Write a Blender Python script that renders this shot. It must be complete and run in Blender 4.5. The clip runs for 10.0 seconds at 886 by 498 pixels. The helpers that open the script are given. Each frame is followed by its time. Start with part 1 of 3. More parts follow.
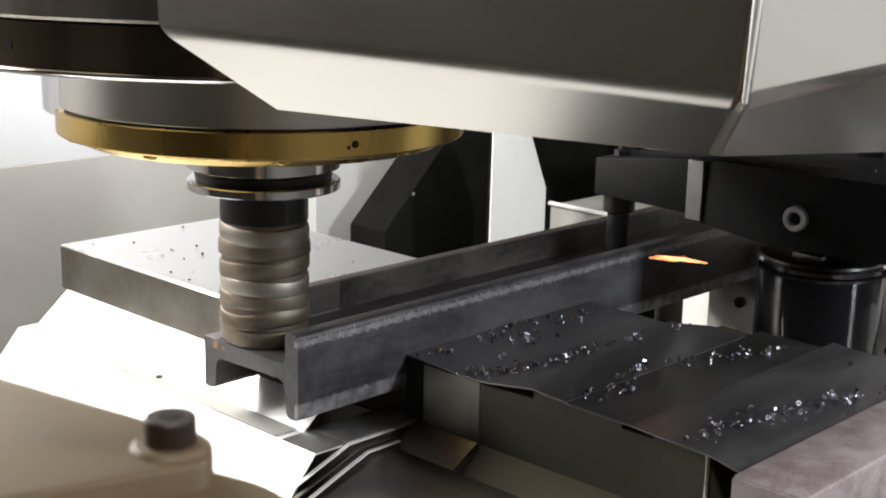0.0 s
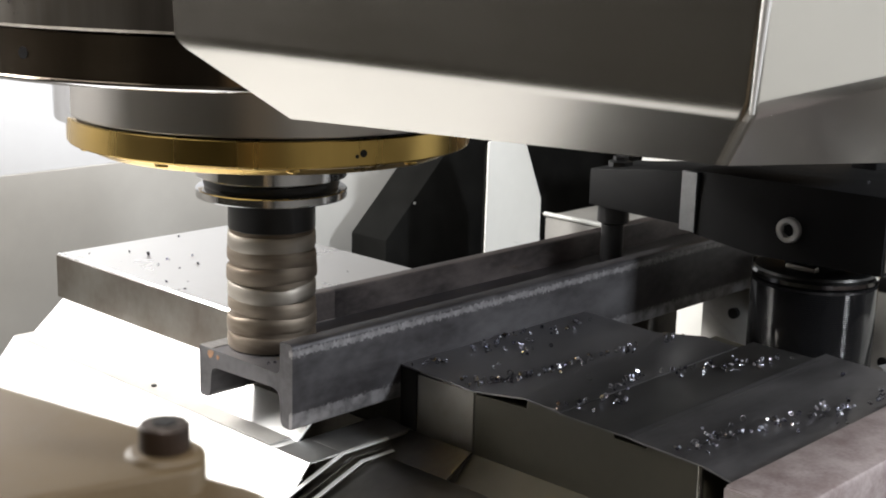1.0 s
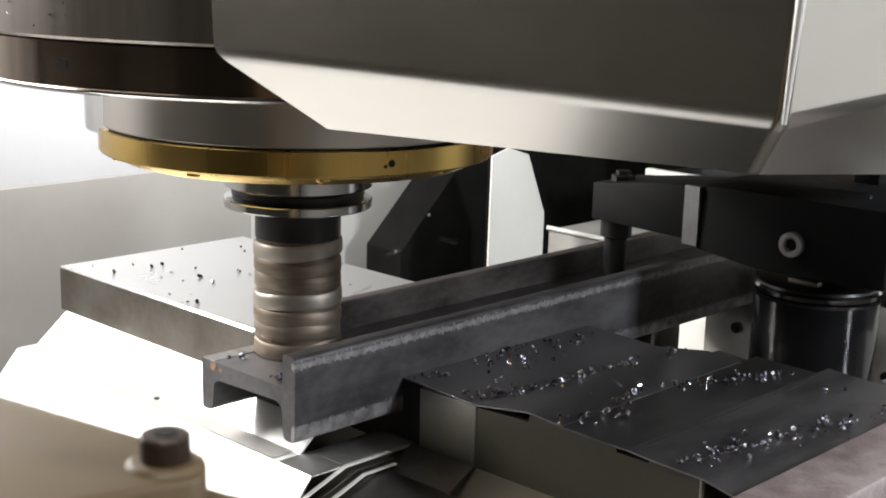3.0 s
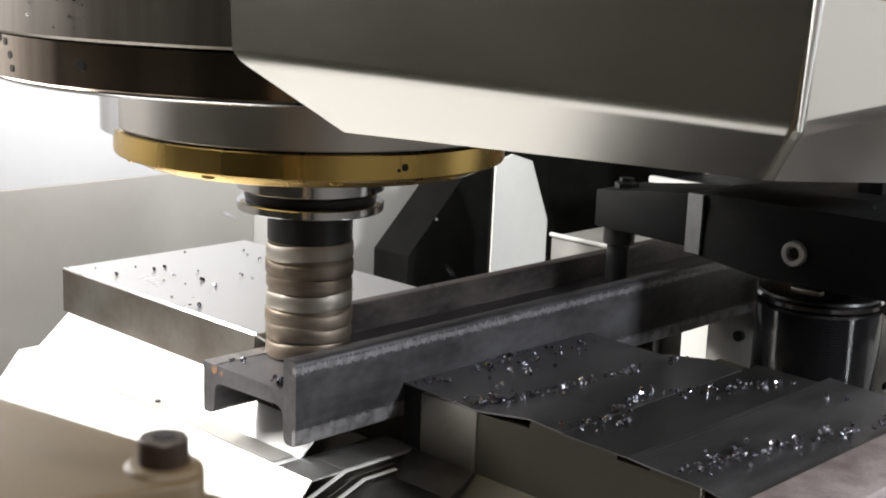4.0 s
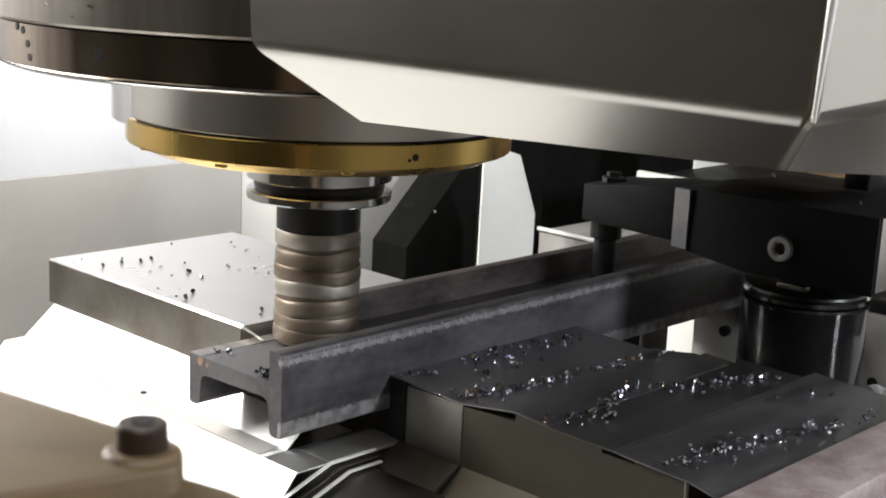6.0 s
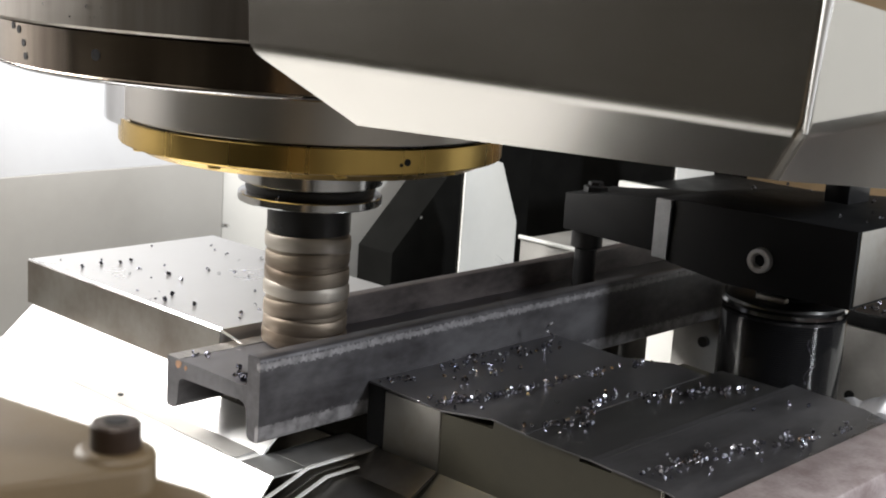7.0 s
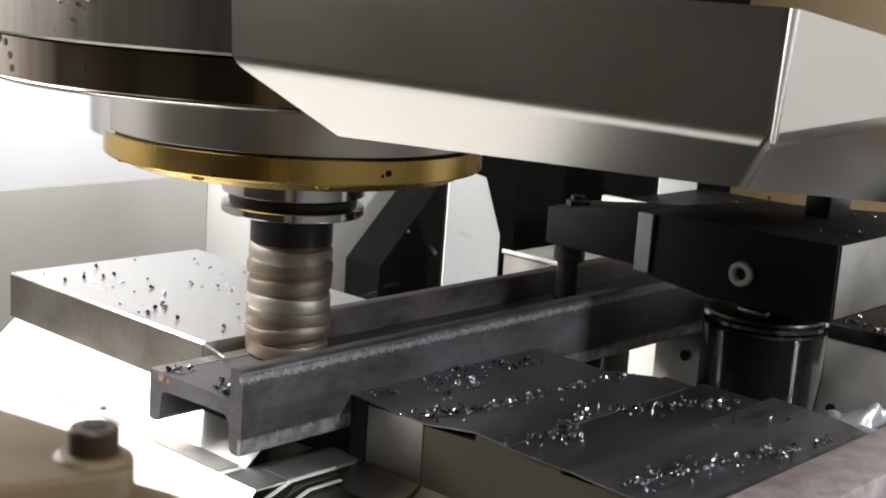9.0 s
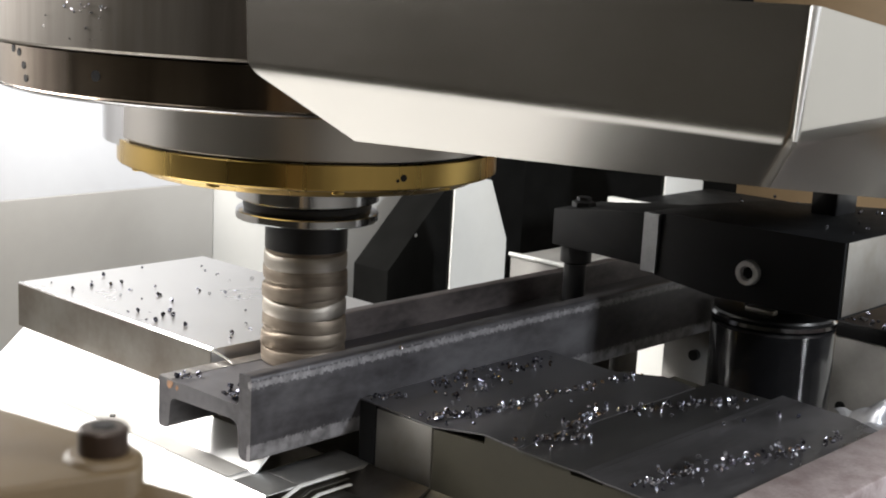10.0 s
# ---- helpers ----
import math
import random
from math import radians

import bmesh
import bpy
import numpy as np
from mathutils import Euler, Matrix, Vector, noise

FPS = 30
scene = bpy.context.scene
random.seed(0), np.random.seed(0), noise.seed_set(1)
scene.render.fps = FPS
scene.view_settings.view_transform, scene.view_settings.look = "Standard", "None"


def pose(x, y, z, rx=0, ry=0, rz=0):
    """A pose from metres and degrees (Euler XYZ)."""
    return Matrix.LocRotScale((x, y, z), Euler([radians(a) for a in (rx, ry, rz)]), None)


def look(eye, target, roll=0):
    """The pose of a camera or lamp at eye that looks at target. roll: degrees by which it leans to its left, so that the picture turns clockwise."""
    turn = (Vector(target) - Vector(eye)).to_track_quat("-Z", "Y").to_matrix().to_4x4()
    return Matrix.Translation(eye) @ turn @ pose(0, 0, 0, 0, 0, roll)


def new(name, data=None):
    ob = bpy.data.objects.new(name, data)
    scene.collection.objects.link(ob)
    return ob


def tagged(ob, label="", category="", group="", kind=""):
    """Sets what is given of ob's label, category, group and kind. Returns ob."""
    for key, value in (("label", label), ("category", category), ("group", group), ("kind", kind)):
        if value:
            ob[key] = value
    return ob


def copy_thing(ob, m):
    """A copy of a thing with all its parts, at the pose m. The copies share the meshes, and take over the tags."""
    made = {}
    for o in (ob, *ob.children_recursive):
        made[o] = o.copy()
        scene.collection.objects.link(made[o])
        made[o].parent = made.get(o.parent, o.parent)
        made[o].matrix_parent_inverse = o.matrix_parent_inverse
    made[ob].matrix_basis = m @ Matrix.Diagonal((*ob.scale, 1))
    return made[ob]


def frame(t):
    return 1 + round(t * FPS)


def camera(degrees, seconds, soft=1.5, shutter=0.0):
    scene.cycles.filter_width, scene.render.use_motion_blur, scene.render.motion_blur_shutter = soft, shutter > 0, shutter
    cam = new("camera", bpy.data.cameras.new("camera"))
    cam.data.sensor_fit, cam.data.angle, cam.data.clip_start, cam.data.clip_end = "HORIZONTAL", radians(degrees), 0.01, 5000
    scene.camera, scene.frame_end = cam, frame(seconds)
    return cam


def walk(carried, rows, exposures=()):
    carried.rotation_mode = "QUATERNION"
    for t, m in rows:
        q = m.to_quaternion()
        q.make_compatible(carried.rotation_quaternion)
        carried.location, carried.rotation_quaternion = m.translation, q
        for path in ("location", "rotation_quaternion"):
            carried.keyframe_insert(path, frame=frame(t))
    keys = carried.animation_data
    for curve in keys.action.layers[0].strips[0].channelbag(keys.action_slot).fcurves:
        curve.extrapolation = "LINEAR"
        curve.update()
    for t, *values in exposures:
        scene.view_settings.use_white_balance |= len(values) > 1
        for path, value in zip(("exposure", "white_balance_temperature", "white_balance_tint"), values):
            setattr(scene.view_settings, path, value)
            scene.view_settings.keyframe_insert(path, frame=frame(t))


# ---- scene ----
# ---- camera ----
# seconds, eye, yaw from +y (left positive), pitch, roll in degrees
PATH = [
    (0, -0.5557, -0.6604, 0.3266, -46.372, -13.439, 1.319),
    (0.5, -0.5571, -0.6625, 0.3274, -46.483, -13.127, 1.434),
    (1, -0.5581, -0.6641, 0.3279, -46.536, -13.019, 1.542),
    (1.5, -0.5581, -0.6643, 0.3280, -46.505, -12.822, 1.548),
    (2, -0.5585, -0.6650, 0.3280, -46.504, -12.558, 1.754),
    (2.5, -0.5587, -0.6653, 0.3280, -46.463, -12.535, 1.531),
    (4, -0.5584, -0.6658, 0.3280, -46.224, -12.209, 2.184),
    (4.5, -0.5579, -0.6654, 0.3275, -46.374, -12.144, 2.274),
    (5, -0.5577, -0.6655, 0.3275, -46.496, -12.189, 2.344),
    (5.5, -0.5578, -0.6665, 0.3274, -46.608, -12.392, 2.412),
    (7, -0.5575, -0.6677, 0.3266, -47.506, -12.077, 3.720),
    (7.5, -0.5589, -0.6703, 0.3273, -48.308, -11.677, 4.240),
    (8, -0.5588, -0.6707, 0.3269, -48.603, -11.671, 4.223),
    (8.5, -0.5587, -0.6707, 0.3264, -48.343, -11.635, 3.890),
    (9, -0.5590, -0.6714, 0.3262, -48.113, -11.400, 3.848),
    (9.5, -0.5593, -0.6721, 0.3256, -48.000, -11.300, 3.411),
    (10, -0.5594, -0.6722, 0.3250, -47.809, -11.216, 2.955),
]
cam = camera(36.13, 10.0, soft=1.9, shutter=0.5)
cam.data.dof.use_dof, cam.data.dof.focus_distance, cam.data.dof.aperture_fstop = True, 1.0, 45


def aim(x, y, z, yaw, pitch, roll):
    a, p = radians(yaw), radians(pitch)
    d = Vector((-math.sin(a) * math.cos(p), math.cos(a) * math.cos(p), math.sin(p)))
    return look((x, y, z), Vector((x, y, z)) + d, roll)


walk(cam, [(t, aim(*v)) for t, *v in PATH], exposures=[(0, 0.0), (10, 0.0)])

# ---- light ----
world = bpy.data.worlds.new("workshop")
scene.world = world
world.use_nodes = True
world.node_tree.nodes["Background"].inputs[0].default_value = (0.8, 0.85, 0.9, 1)
world.node_tree.nodes["Background"].inputs[1].default_value = 0.03


def area(name, eye, target, sx, sy, watts, colour):
    d = bpy.data.lights.new(name, "AREA")
    d.shape, d.size, d.size_y, d.energy, d.color = "RECTANGLE", sx, sy, watts, colour
    ob = new(name, d)
    ob.matrix_world = look(eye, target)
    return ob


area("machine_work_light", (-0.28, 0.80, 0.66), (0.02, 0.15, 0.0), 0.90, 0.34, 41, (1.0, 0.97, 0.93))
# Added spot without a visible fitting; brightens the wall that the jaw top mirrors.
spot = bpy.data.lights.new("added_wall_spot", "SPOT")
spot.energy, spot.color, spot.spot_size, spot.spot_blend, spot.shadow_soft_size = 36, (0.97, 0.98, 1.0), radians(68), 1.0, 0.05
new("added_wall_spot", spot).matrix_world = look((0.44, 0.33, 0.65), (0.44, 0.775, 0.06))
area("workshop_light", (-1.3, -1.6, 2.0), (0.1, 0, 0.1), 0.5, 0.5, 46, (1.0, 0.97, 0.94))
area("machine_door_light", (0.66, -1.92, 0.79), (0.35, -0.1, 0.05), 0.18, 0.30, 36, (0.91, 0.95, 1.0))

# ---- materials ----


def mat(name, base, rough=0.5, metal=0.0, dark=None, detail=6, scale=60.0, stretch=(1, 1, 1), amount=0.5, rough_var=0.1, bump=0.0, bump_scale=300.0, spec=0.5):
    """Base colour broken up by noise at two sizes, with roughness and relief to match."""
    m = bpy.data.materials.new(name)
    m.use_nodes = True
    nt = m.node_tree
    n, l = nt.nodes, nt.links
    b = n["Principled BSDF"]
    b.inputs["Metallic"].default_value = metal
    b.inputs["Specular IOR Level"].default_value = spec
    tc = n.new("ShaderNodeTexCoord")
    mp = n.new("ShaderNodeMapping")
    mp.inputs["Scale"].default_value = stretch
    l.new(tc.outputs["Object"], mp.inputs[0])
    big = n.new("ShaderNodeTexNoise")
    big.inputs["Scale"].default_value, big.inputs["Detail"].default_value = scale, detail
    small = n.new("ShaderNodeTexNoise")
    small.inputs["Scale"].default_value, small.inputs["Detail"].default_value = scale * 9, 3
    l.new(mp.outputs[0], big.inputs[0])
    l.new(mp.outputs[0], small.inputs[0])
    mix = n.new("ShaderNodeMath")
    mix.operation = "MULTIPLY_ADD"
    mix.inputs[1].default_value = 0.35
    l.new(small.outputs["Fac"], mix.inputs[0])
    l.new(big.outputs["Fac"], mix.inputs[2])
    ramp = n.new("ShaderNodeValToRGB")
    ramp.color_ramp.interpolation = "EASE"
    ramp.color_ramp.elements[0].position, ramp.color_ramp.elements[1].position = 0.38, 0.98
    d = dark or tuple(c * (1 - amount) for c in base)
    ramp.color_ramp.elements[0].color, ramp.color_ramp.elements[1].color = (*d, 1), (*base, 1)
    l.new(mix.outputs[0], ramp.inputs[0])
    l.new(ramp.outputs[0], b.inputs["Base Color"])
    rr = n.new("ShaderNodeMapRange")
    rr.interpolation_type = "SMOOTHSTEP"
    rr.inputs["From Min"].default_value, rr.inputs["From Max"].default_value = 0.25, 1.1
    rr.inputs["To Min"].default_value, rr.inputs["To Max"].default_value = max(0.02, rough - rough_var), min(1, rough + rough_var)
    l.new(mix.outputs[0], rr.inputs["Value"])
    l.new(rr.outputs[0], b.inputs["Roughness"])
    if bump:
        bn = n.new("ShaderNodeTexNoise")
        bn.inputs["Scale"].default_value, bn.inputs["Detail"].default_value = bump_scale, 4
        l.new(mp.outputs[0], bn.inputs[0])
        bp = n.new("ShaderNodeBump")
        bp.inputs["Strength"].default_value, bp.inputs["Distance"].default_value = bump, 0.0006
        l.new(bn.outputs["Fac"], bp.inputs["Height"])
        l.new(bp.outputs[0], b.inputs["Normal"])
    return m


BRUSHED = mat("brushed_stainless", (0.60, 0.58, 0.55), 0.195, 1, detail=3, scale=7, stretch=(1, 1, 2.5), amount=0.08, rough_var=0.03, bump=0.012, bump_scale=30)
TURNED_HOUSING = mat("turned_housing_steel", (0.42, 0.39, 0.355), 0.34, 1, detail=1, dark=(0.20, 0.175, 0.15), scale=14, stretch=(1, 1, 0.05), rough_var=0.04)
# Fixed jaw: top paled, end and sides darkened; its lighting is in the colour.
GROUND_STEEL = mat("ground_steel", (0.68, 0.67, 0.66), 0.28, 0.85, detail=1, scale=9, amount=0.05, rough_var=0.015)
JAW_END = mat("darkened_jaw_steel", (0.27, 0.26, 0.24), 0.36, 1, dark=(0.185, 0.158, 0.135), detail=3, scale=16, rough_var=0.08, bump=0.06, bump_scale=500)
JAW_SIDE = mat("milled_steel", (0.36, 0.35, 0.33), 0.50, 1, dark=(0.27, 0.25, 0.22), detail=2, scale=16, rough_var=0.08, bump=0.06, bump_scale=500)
WAY_STEEL = mat("way_cover_steel", (0.80, 0.80, 0.79), 0.42, 0.3, scale=9, amount=0.06, rough_var=0.06)
END_STEEL = mat("glossy_end_steel", (0.62, 0.62, 0.61), 0.33, 0.9, detail=2, scale=18, amount=0.25, rough_var=0.08)
STEP_STEEL = mat("dull_step_steel", (0.40, 0.39, 0.37), 0.5, 0.3, detail=2, scale=25, amount=0.2, rough_var=0.08)
# Pale metal for the highlight bead on the cover's upright corner.
SEAM_GLINT = mat("pale_edge_glint", (0.72, 0.71, 0.69), 0.42, 0.8, detail=1, scale=30, stretch=(1, 1, 0.3), amount=0.12, rough_var=0.06)
DARK_STEEL = mat("dark_toned_steel", (0.17, 0.16, 0.145), 0.40, 1, scale=20, amount=0.35, rough_var=0.1, bump=0.05, bump_scale=300)
OLIVE = mat("olive_grey_paint", (0.062, 0.057, 0.041), 0.42, 0.2, scale=12, amount=0.25, bump=0.05, bump_scale=600)
SHEET = mat("dark_sheet_steel", (0.200, 0.196, 0.206), 0.34, 0.8, detail=4, scale=13, stretch=(0.7, 2.0, 1), amount=0.55, rough_var=0.12, bump=0.05, bump_scale=250)
SHEET_DARKER = mat("darker_sheet_steel", (0.130, 0.128, 0.128), 0.36, 0.8, detail=2, scale=14, stretch=(0.7, 2.0, 1), amount=0.5, rough_var=0.12, bump=0.05, bump_scale=250)
MATTE_BLACK = mat("matte_black_paint", (0.010, 0.010, 0.0095), 0.75, 0.0, scale=30, amount=0.3, spec=0.0, bump=0.08, bump_scale=900)
BLACK_OXIDE = mat("black_oxide", (0.015, 0.015, 0.016), 0.36, 0.0, spec=0.35, scale=40, amount=0.4, rough_var=0.08, bump=0.05, bump_scale=700)
SATIN_BLACK = mat("satin_black_steel", (0.013, 0.0133, 0.014), 0.6, 0.0, scale=30, amount=0.3, spec=0.15, bump=0.08, bump_scale=900)
UMBER = mat("dark_umber_paint", (0.019, 0.0165, 0.012), 0.5, 0, detail=2, scale=6, amount=0.35, spec=0.15)
# Gold and flange rings: upright colour streaks stand in for banded reflections.
GOLD = mat("gold_anodised_brass", (0.66, 0.46, 0.15), 0.27, 1, detail=1, dark=(0.54, 0.365, 0.112), scale=16, stretch=(1, 1, 0.05), rough_var=0.04)
BRONZE = mat("dark_turned_steel", (0.36, 0.30, 0.24), 0.17, 1, detail=1, dark=(0.14, 0.11, 0.085), scale=16, stretch=(1, 1, 0.05), rough_var=0.06)
NECK = mat("satin_turned_steel", (0.60, 0.57, 0.53), 0.34, 1, detail=1, scale=16, stretch=(1, 1, 0.1), amount=0.08, rough_var=0.03)
CHROME = mat("polished_steel", (0.62, 0.62, 0.63), 0.14, 1, scale=40, amount=0.1, rough_var=0.04)
CUTTER = mat("worn_cutter_steel", (0.29, 0.25, 0.205), 0.55, 1, dark=(0.13, 0.10, 0.075), scale=22, stretch=(0.5, 0.5, 2.4), rough_var=0.1)
CARBIDE = mat("bright_carbide", (0.44, 0.405, 0.36), 0.52, 1, scale=30, stretch=(0.3, 0.3, 3), amount=0.25)
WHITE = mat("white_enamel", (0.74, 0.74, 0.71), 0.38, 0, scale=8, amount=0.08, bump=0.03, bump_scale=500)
# White enamel with a darkened base colour that dims the strongly lit upper wall.
DIM_WHITE = mat("dimmed_white_enamel", (0.35, 0.35, 0.355), 0.5, 0, scale=5, amount=0.08)
GREY_WALL = mat("grey_enamel", (0.335, 0.32, 0.293), 0.45, 0, scale=5, amount=0.12, bump=0.03, bump_scale=400)
PALE_WALL = mat("pale_grey_enamel", (0.50, 0.49, 0.46), 0.42, 0, scale=5, amount=0.1, bump=0.03, bump_scale=400)
BROWN_CAP = mat("browned_screw", (0.034, 0.020, 0.013), 0.5, 0.3, scale=300, amount=0.4)
BEIGE = mat("beige_cast_paint", (0.098, 0.066, 0.031), 0.6, 0, scale=60, amount=0.2, bump=0.12, bump_scale=900)
TAN = mat("tan_panel_paint", (0.25, 0.17, 0.09), 0.5, 0, scale=4, amount=0.2)
CONCRETE = mat("workshop_concrete", (0.20, 0.19, 0.18), 0.8, 0, scale=3, amount=0.35, bump=0.2, bump_scale=60)
PLASTER = mat("workshop_plaster", (0.45, 0.44, 0.42), 0.85, 0, scale=2, amount=0.15)
RUSTY_BAR = mat("scaled_bar_steel", (0.38, 0.335, 0.335), 0.5, 0.3, dark=(0.20, 0.155, 0.155), scale=45, rough_var=0.1, bump=0.15, bump_scale=200)
CHIP = mat("bright_steel_chip", (0.55, 0.55, 0.59), 0.22, 1, dark=(0.08, 0.085, 0.14), scale=160, rough_var=0.08)
DARK_CHIP = mat("blued_dark_chip", (0.17, 0.17, 0.21), 0.24, 1, dark=(0.03, 0.03, 0.045), scale=160, rough_var=0.08)
STRAW_CHIP = mat("straw_tinted_chip", (0.50, 0.37, 0.22), 0.17, 1, dark=(0.17, 0.12, 0.12), scale=120, rough_var=0.08)
GLOSS_BLACK = mat("glossy_black_oxide", (0.012, 0.012, 0.013), 0.11, 0.0, scale=40, amount=0.3, rough_var=0.03, spec=0.55)
ZINC = mat("zinc_plated_steel", (0.50, 0.50, 0.50), 0.38, 0.7, detail=2, scale=80, amount=0.25)
FOIL = mat("crumpled_silver_foil", (0.52, 0.53, 0.56), 0.42, 0.7, detail=2, scale=60, amount=0.2)
RUST = mat("light_rust", (0.33, 0.17, 0.08), 0.8, 0, dark=(0.16, 0.10, 0.07), scale=300)
EDGE_GREY = mat("worn_edge_steel", (0.20, 0.205, 0.21), 0.42, 0.8, detail=2, scale=40, amount=0.3, rough_var=0.06)
CUT_FACE = mat("fresh_cut_steel", (0.50, 0.48, 0.46), 0.36, 1, dark=(0.3, 0.28, 0.26), scale=60, stretch=(4, 0.4, 1), bump=0.1, bump_scale=400)


def beam_steel():
    """Rolled steel: dark mill scale with a scraped pale band near the upper and lower edge of the flange."""
    m = mat("rolled_steel_scale", (0.120, 0.117, 0.124), 0.42, 0.55, dark=(0.030, 0.027, 0.030), scale=18, stretch=(0.5, 1, 1), rough_var=0.1, bump=0.12, bump_scale=350)
    nt = m.node_tree
    n, l = nt.nodes, nt.links
    b = n["Principled BSDF"]
    old = b.inputs["Base Color"].links[0].from_socket
    tc = n.new("ShaderNodeTexCoord")
    sep = n.new("ShaderNodeSeparateXYZ")
    l.new(tc.outputs["Object"], sep.inputs[0])
    nz = n.new("ShaderNodeTexNoise")
    nz.inputs["Scale"].default_value, nz.inputs["Detail"].default_value = 420, 8
    l.new(tc.outputs["Object"], nz.inputs[0])
    off = n.new("ShaderNodeMath")
    off.operation = "MULTIPLY_ADD"
    off.inputs[1].default_value = 0.010
    l.new(nz.outputs["Fac"], off.inputs[0])
    l.new(sep.outputs["Z"], off.inputs[2])
    def edge(lo, hi):
        k = n.new("ShaderNodeMapRange")
        k.interpolation_type = "SMOOTHSTEP"
        k.inputs["From Min"].default_value, k.inputs["From Max"].default_value = lo, hi
        l.new(off.outputs[0], k.inputs["Value"])
        return k.outputs[0]

    def times(a, b):
        k = n.new("ShaderNodeMath")
        k.operation = "MULTIPLY"
        l.new(a, k.inputs[0])
        l.new(b, k.inputs[1])
        return k

    patch = n.new("ShaderNodeTexNoise")
    patch.inputs["Scale"].default_value, patch.inputs["Detail"].default_value = 110, 5
    l.new(tc.outputs["Object"], patch.inputs[0])
    worn = n.new("ShaderNodeMapRange")
    worn.inputs["From Min"].default_value, worn.inputs["From Max"].default_value = 0.30, 0.62
    worn.inputs["To Min"].default_value = 0.25
    l.new(patch.outputs["Fac"], worn.inputs["Value"])
    masks = []
    for w0, w1, w2, w3 in ((0.0555, 0.0575, 0.0618, 0.0600), (-0.006, -0.002, 0.0176, 0.0156)):
        masks.append(times(times(edge(w0, w1), edge(w2, w3)).outputs[0], worn.outputs[0]))
    s = n.new("ShaderNodeMath")
    s.operation = "MAXIMUM"
    l.new(masks[0].outputs[0], s.inputs[0])
    l.new(masks[1].outputs[0], s.inputs[1])
    # only on the outer face of the flange
    face = n.new("ShaderNodeMath")
    face.operation = "LESS_THAN"
    face.inputs[1].default_value = 0.0035
    l.new(sep.outputs["Y"], face.inputs[0])
    s2 = n.new("ShaderNodeMath")
    s2.operation = "MULTIPLY"
    l.new(s.outputs[0], s2.inputs[0])
    l.new(face.outputs[0], s2.inputs[1])
    s3 = n.new("ShaderNodeMath")
    s3.operation = "MULTIPLY"
    s3.inputs[1].default_value = 0.80
    l.new(s2.outputs[0], s3.inputs[0])
    mx = n.new("ShaderNodeMix")
    mx.data_type = "RGBA"
    l.new(s3.outputs[0], mx.inputs["Factor"])
    l.new(old, mx.inputs["A"])
    mx.inputs["B"].default_value = (0.36, 0.35, 0.36, 1)
    l.new(mx.outputs["Result"], b.inputs["Base Color"])
    return m


BEAM = beam_steel()
BROWN_SCALE = mat("dark_brownish_scale", (0.138, 0.118, 0.114), 0.38, 0.5, dark=(0.026, 0.023, 0.024), scale=24, stretch=(0.5, 1, 1), rough_var=0.12, bump=0.15, bump_scale=350)


def hot():
    m = bpy.data.materials.new("glowing_hot_chip")
    m.use_nodes = True
    b = m.node_tree.nodes["Principled BSDF"]
    b.inputs["Base Color"].default_value = (0.4, 0.1, 0.03, 1)
    b.inputs["Emission Color"].default_value = (1.0, 0.34, 0.13, 1)
    b.inputs["Emission Strength"].default_value = 9
    return m


HOT = hot()

# ---- building helpers ----


def mesh(bm, name, material, smooth=None):
    me = bpy.data.meshes.new(name)
    bmesh.ops.recalc_face_normals(bm, faces=bm.faces)
    if smooth is not None:
        for f in bm.faces:
            f.smooth = True
        for e in bm.edges:
            if len(e.link_faces) == 2 and e.calc_face_angle(0) > radians(smooth):
                e.smooth = False
    bm.to_mesh(me)
    bm.free()
    for m in material if isinstance(material, (list, tuple)) else (material,):
        me.materials.append(m)
    return me


def part(name, bm, material, parent, label="", smooth=35):
    ob = new(name, mesh(bm, name, material, smooth))
    ob.parent = parent
    return tagged(ob, label)


def thing(name, label, category, at=(0, 0, 0), group="", kind=""):
    ob = new(name)
    ob.location = at
    ob.empty_display_size = 0.02
    return tagged(ob, label, category, group, kind)


def solid(name, bm, material, label, category="", group="", kind="", smooth=35):
    return tagged(new(name, mesh(bm, name, material, smooth)), label, category, group, kind)


def bevel(bm, width, segments=2, angle=25):
    es = [e for e in bm.edges if len(e.link_faces) == 2 and e.calc_face_angle(0) > radians(angle)]
    if width and es:
        bmesh.ops.bevel(bm, geom=es, offset=width, segments=segments, profile=0.5, affect="EDGES", clamp_overlap=True)
    return bm


def box(x0, x1, y0, y1, z0, z1, r=0.001, segments=2):
    bm = bmesh.new()
    bmesh.ops.create_cube(bm, size=1, matrix=Matrix.Translation(((x0 + x1) / 2, (y0 + y1) / 2, (z0 + z1) / 2)) @ Matrix.Diagonal((x1 - x0, y1 - y0, z1 - z0, 1)))
    return bevel(bm, r, segments)


def prism(points, axis, lo, hi, r=0.0, segments=2):
    """A polygon drawn in the two other axes (in order x, y, z) and drawn out along one axis from lo to hi."""
    bm = bmesh.new()

    def put(p, v):
        c = list(p)
        c.insert("xyz".index(axis), v)
        return bm.verts.new(c)

    a, b = [put(p, lo) for p in points], [put(p, hi) for p in points]
    bm.faces.new(a)
    bm.faces.new(b[::-1])
    for i in range(len(points)):
        j = (i + 1) % len(points)
        bm.faces.new((a[i], a[j], b[j], b[i]))
    bmesh.ops.recalc_face_normals(bm, faces=bm.faces)
    return bevel(bm, r, segments)


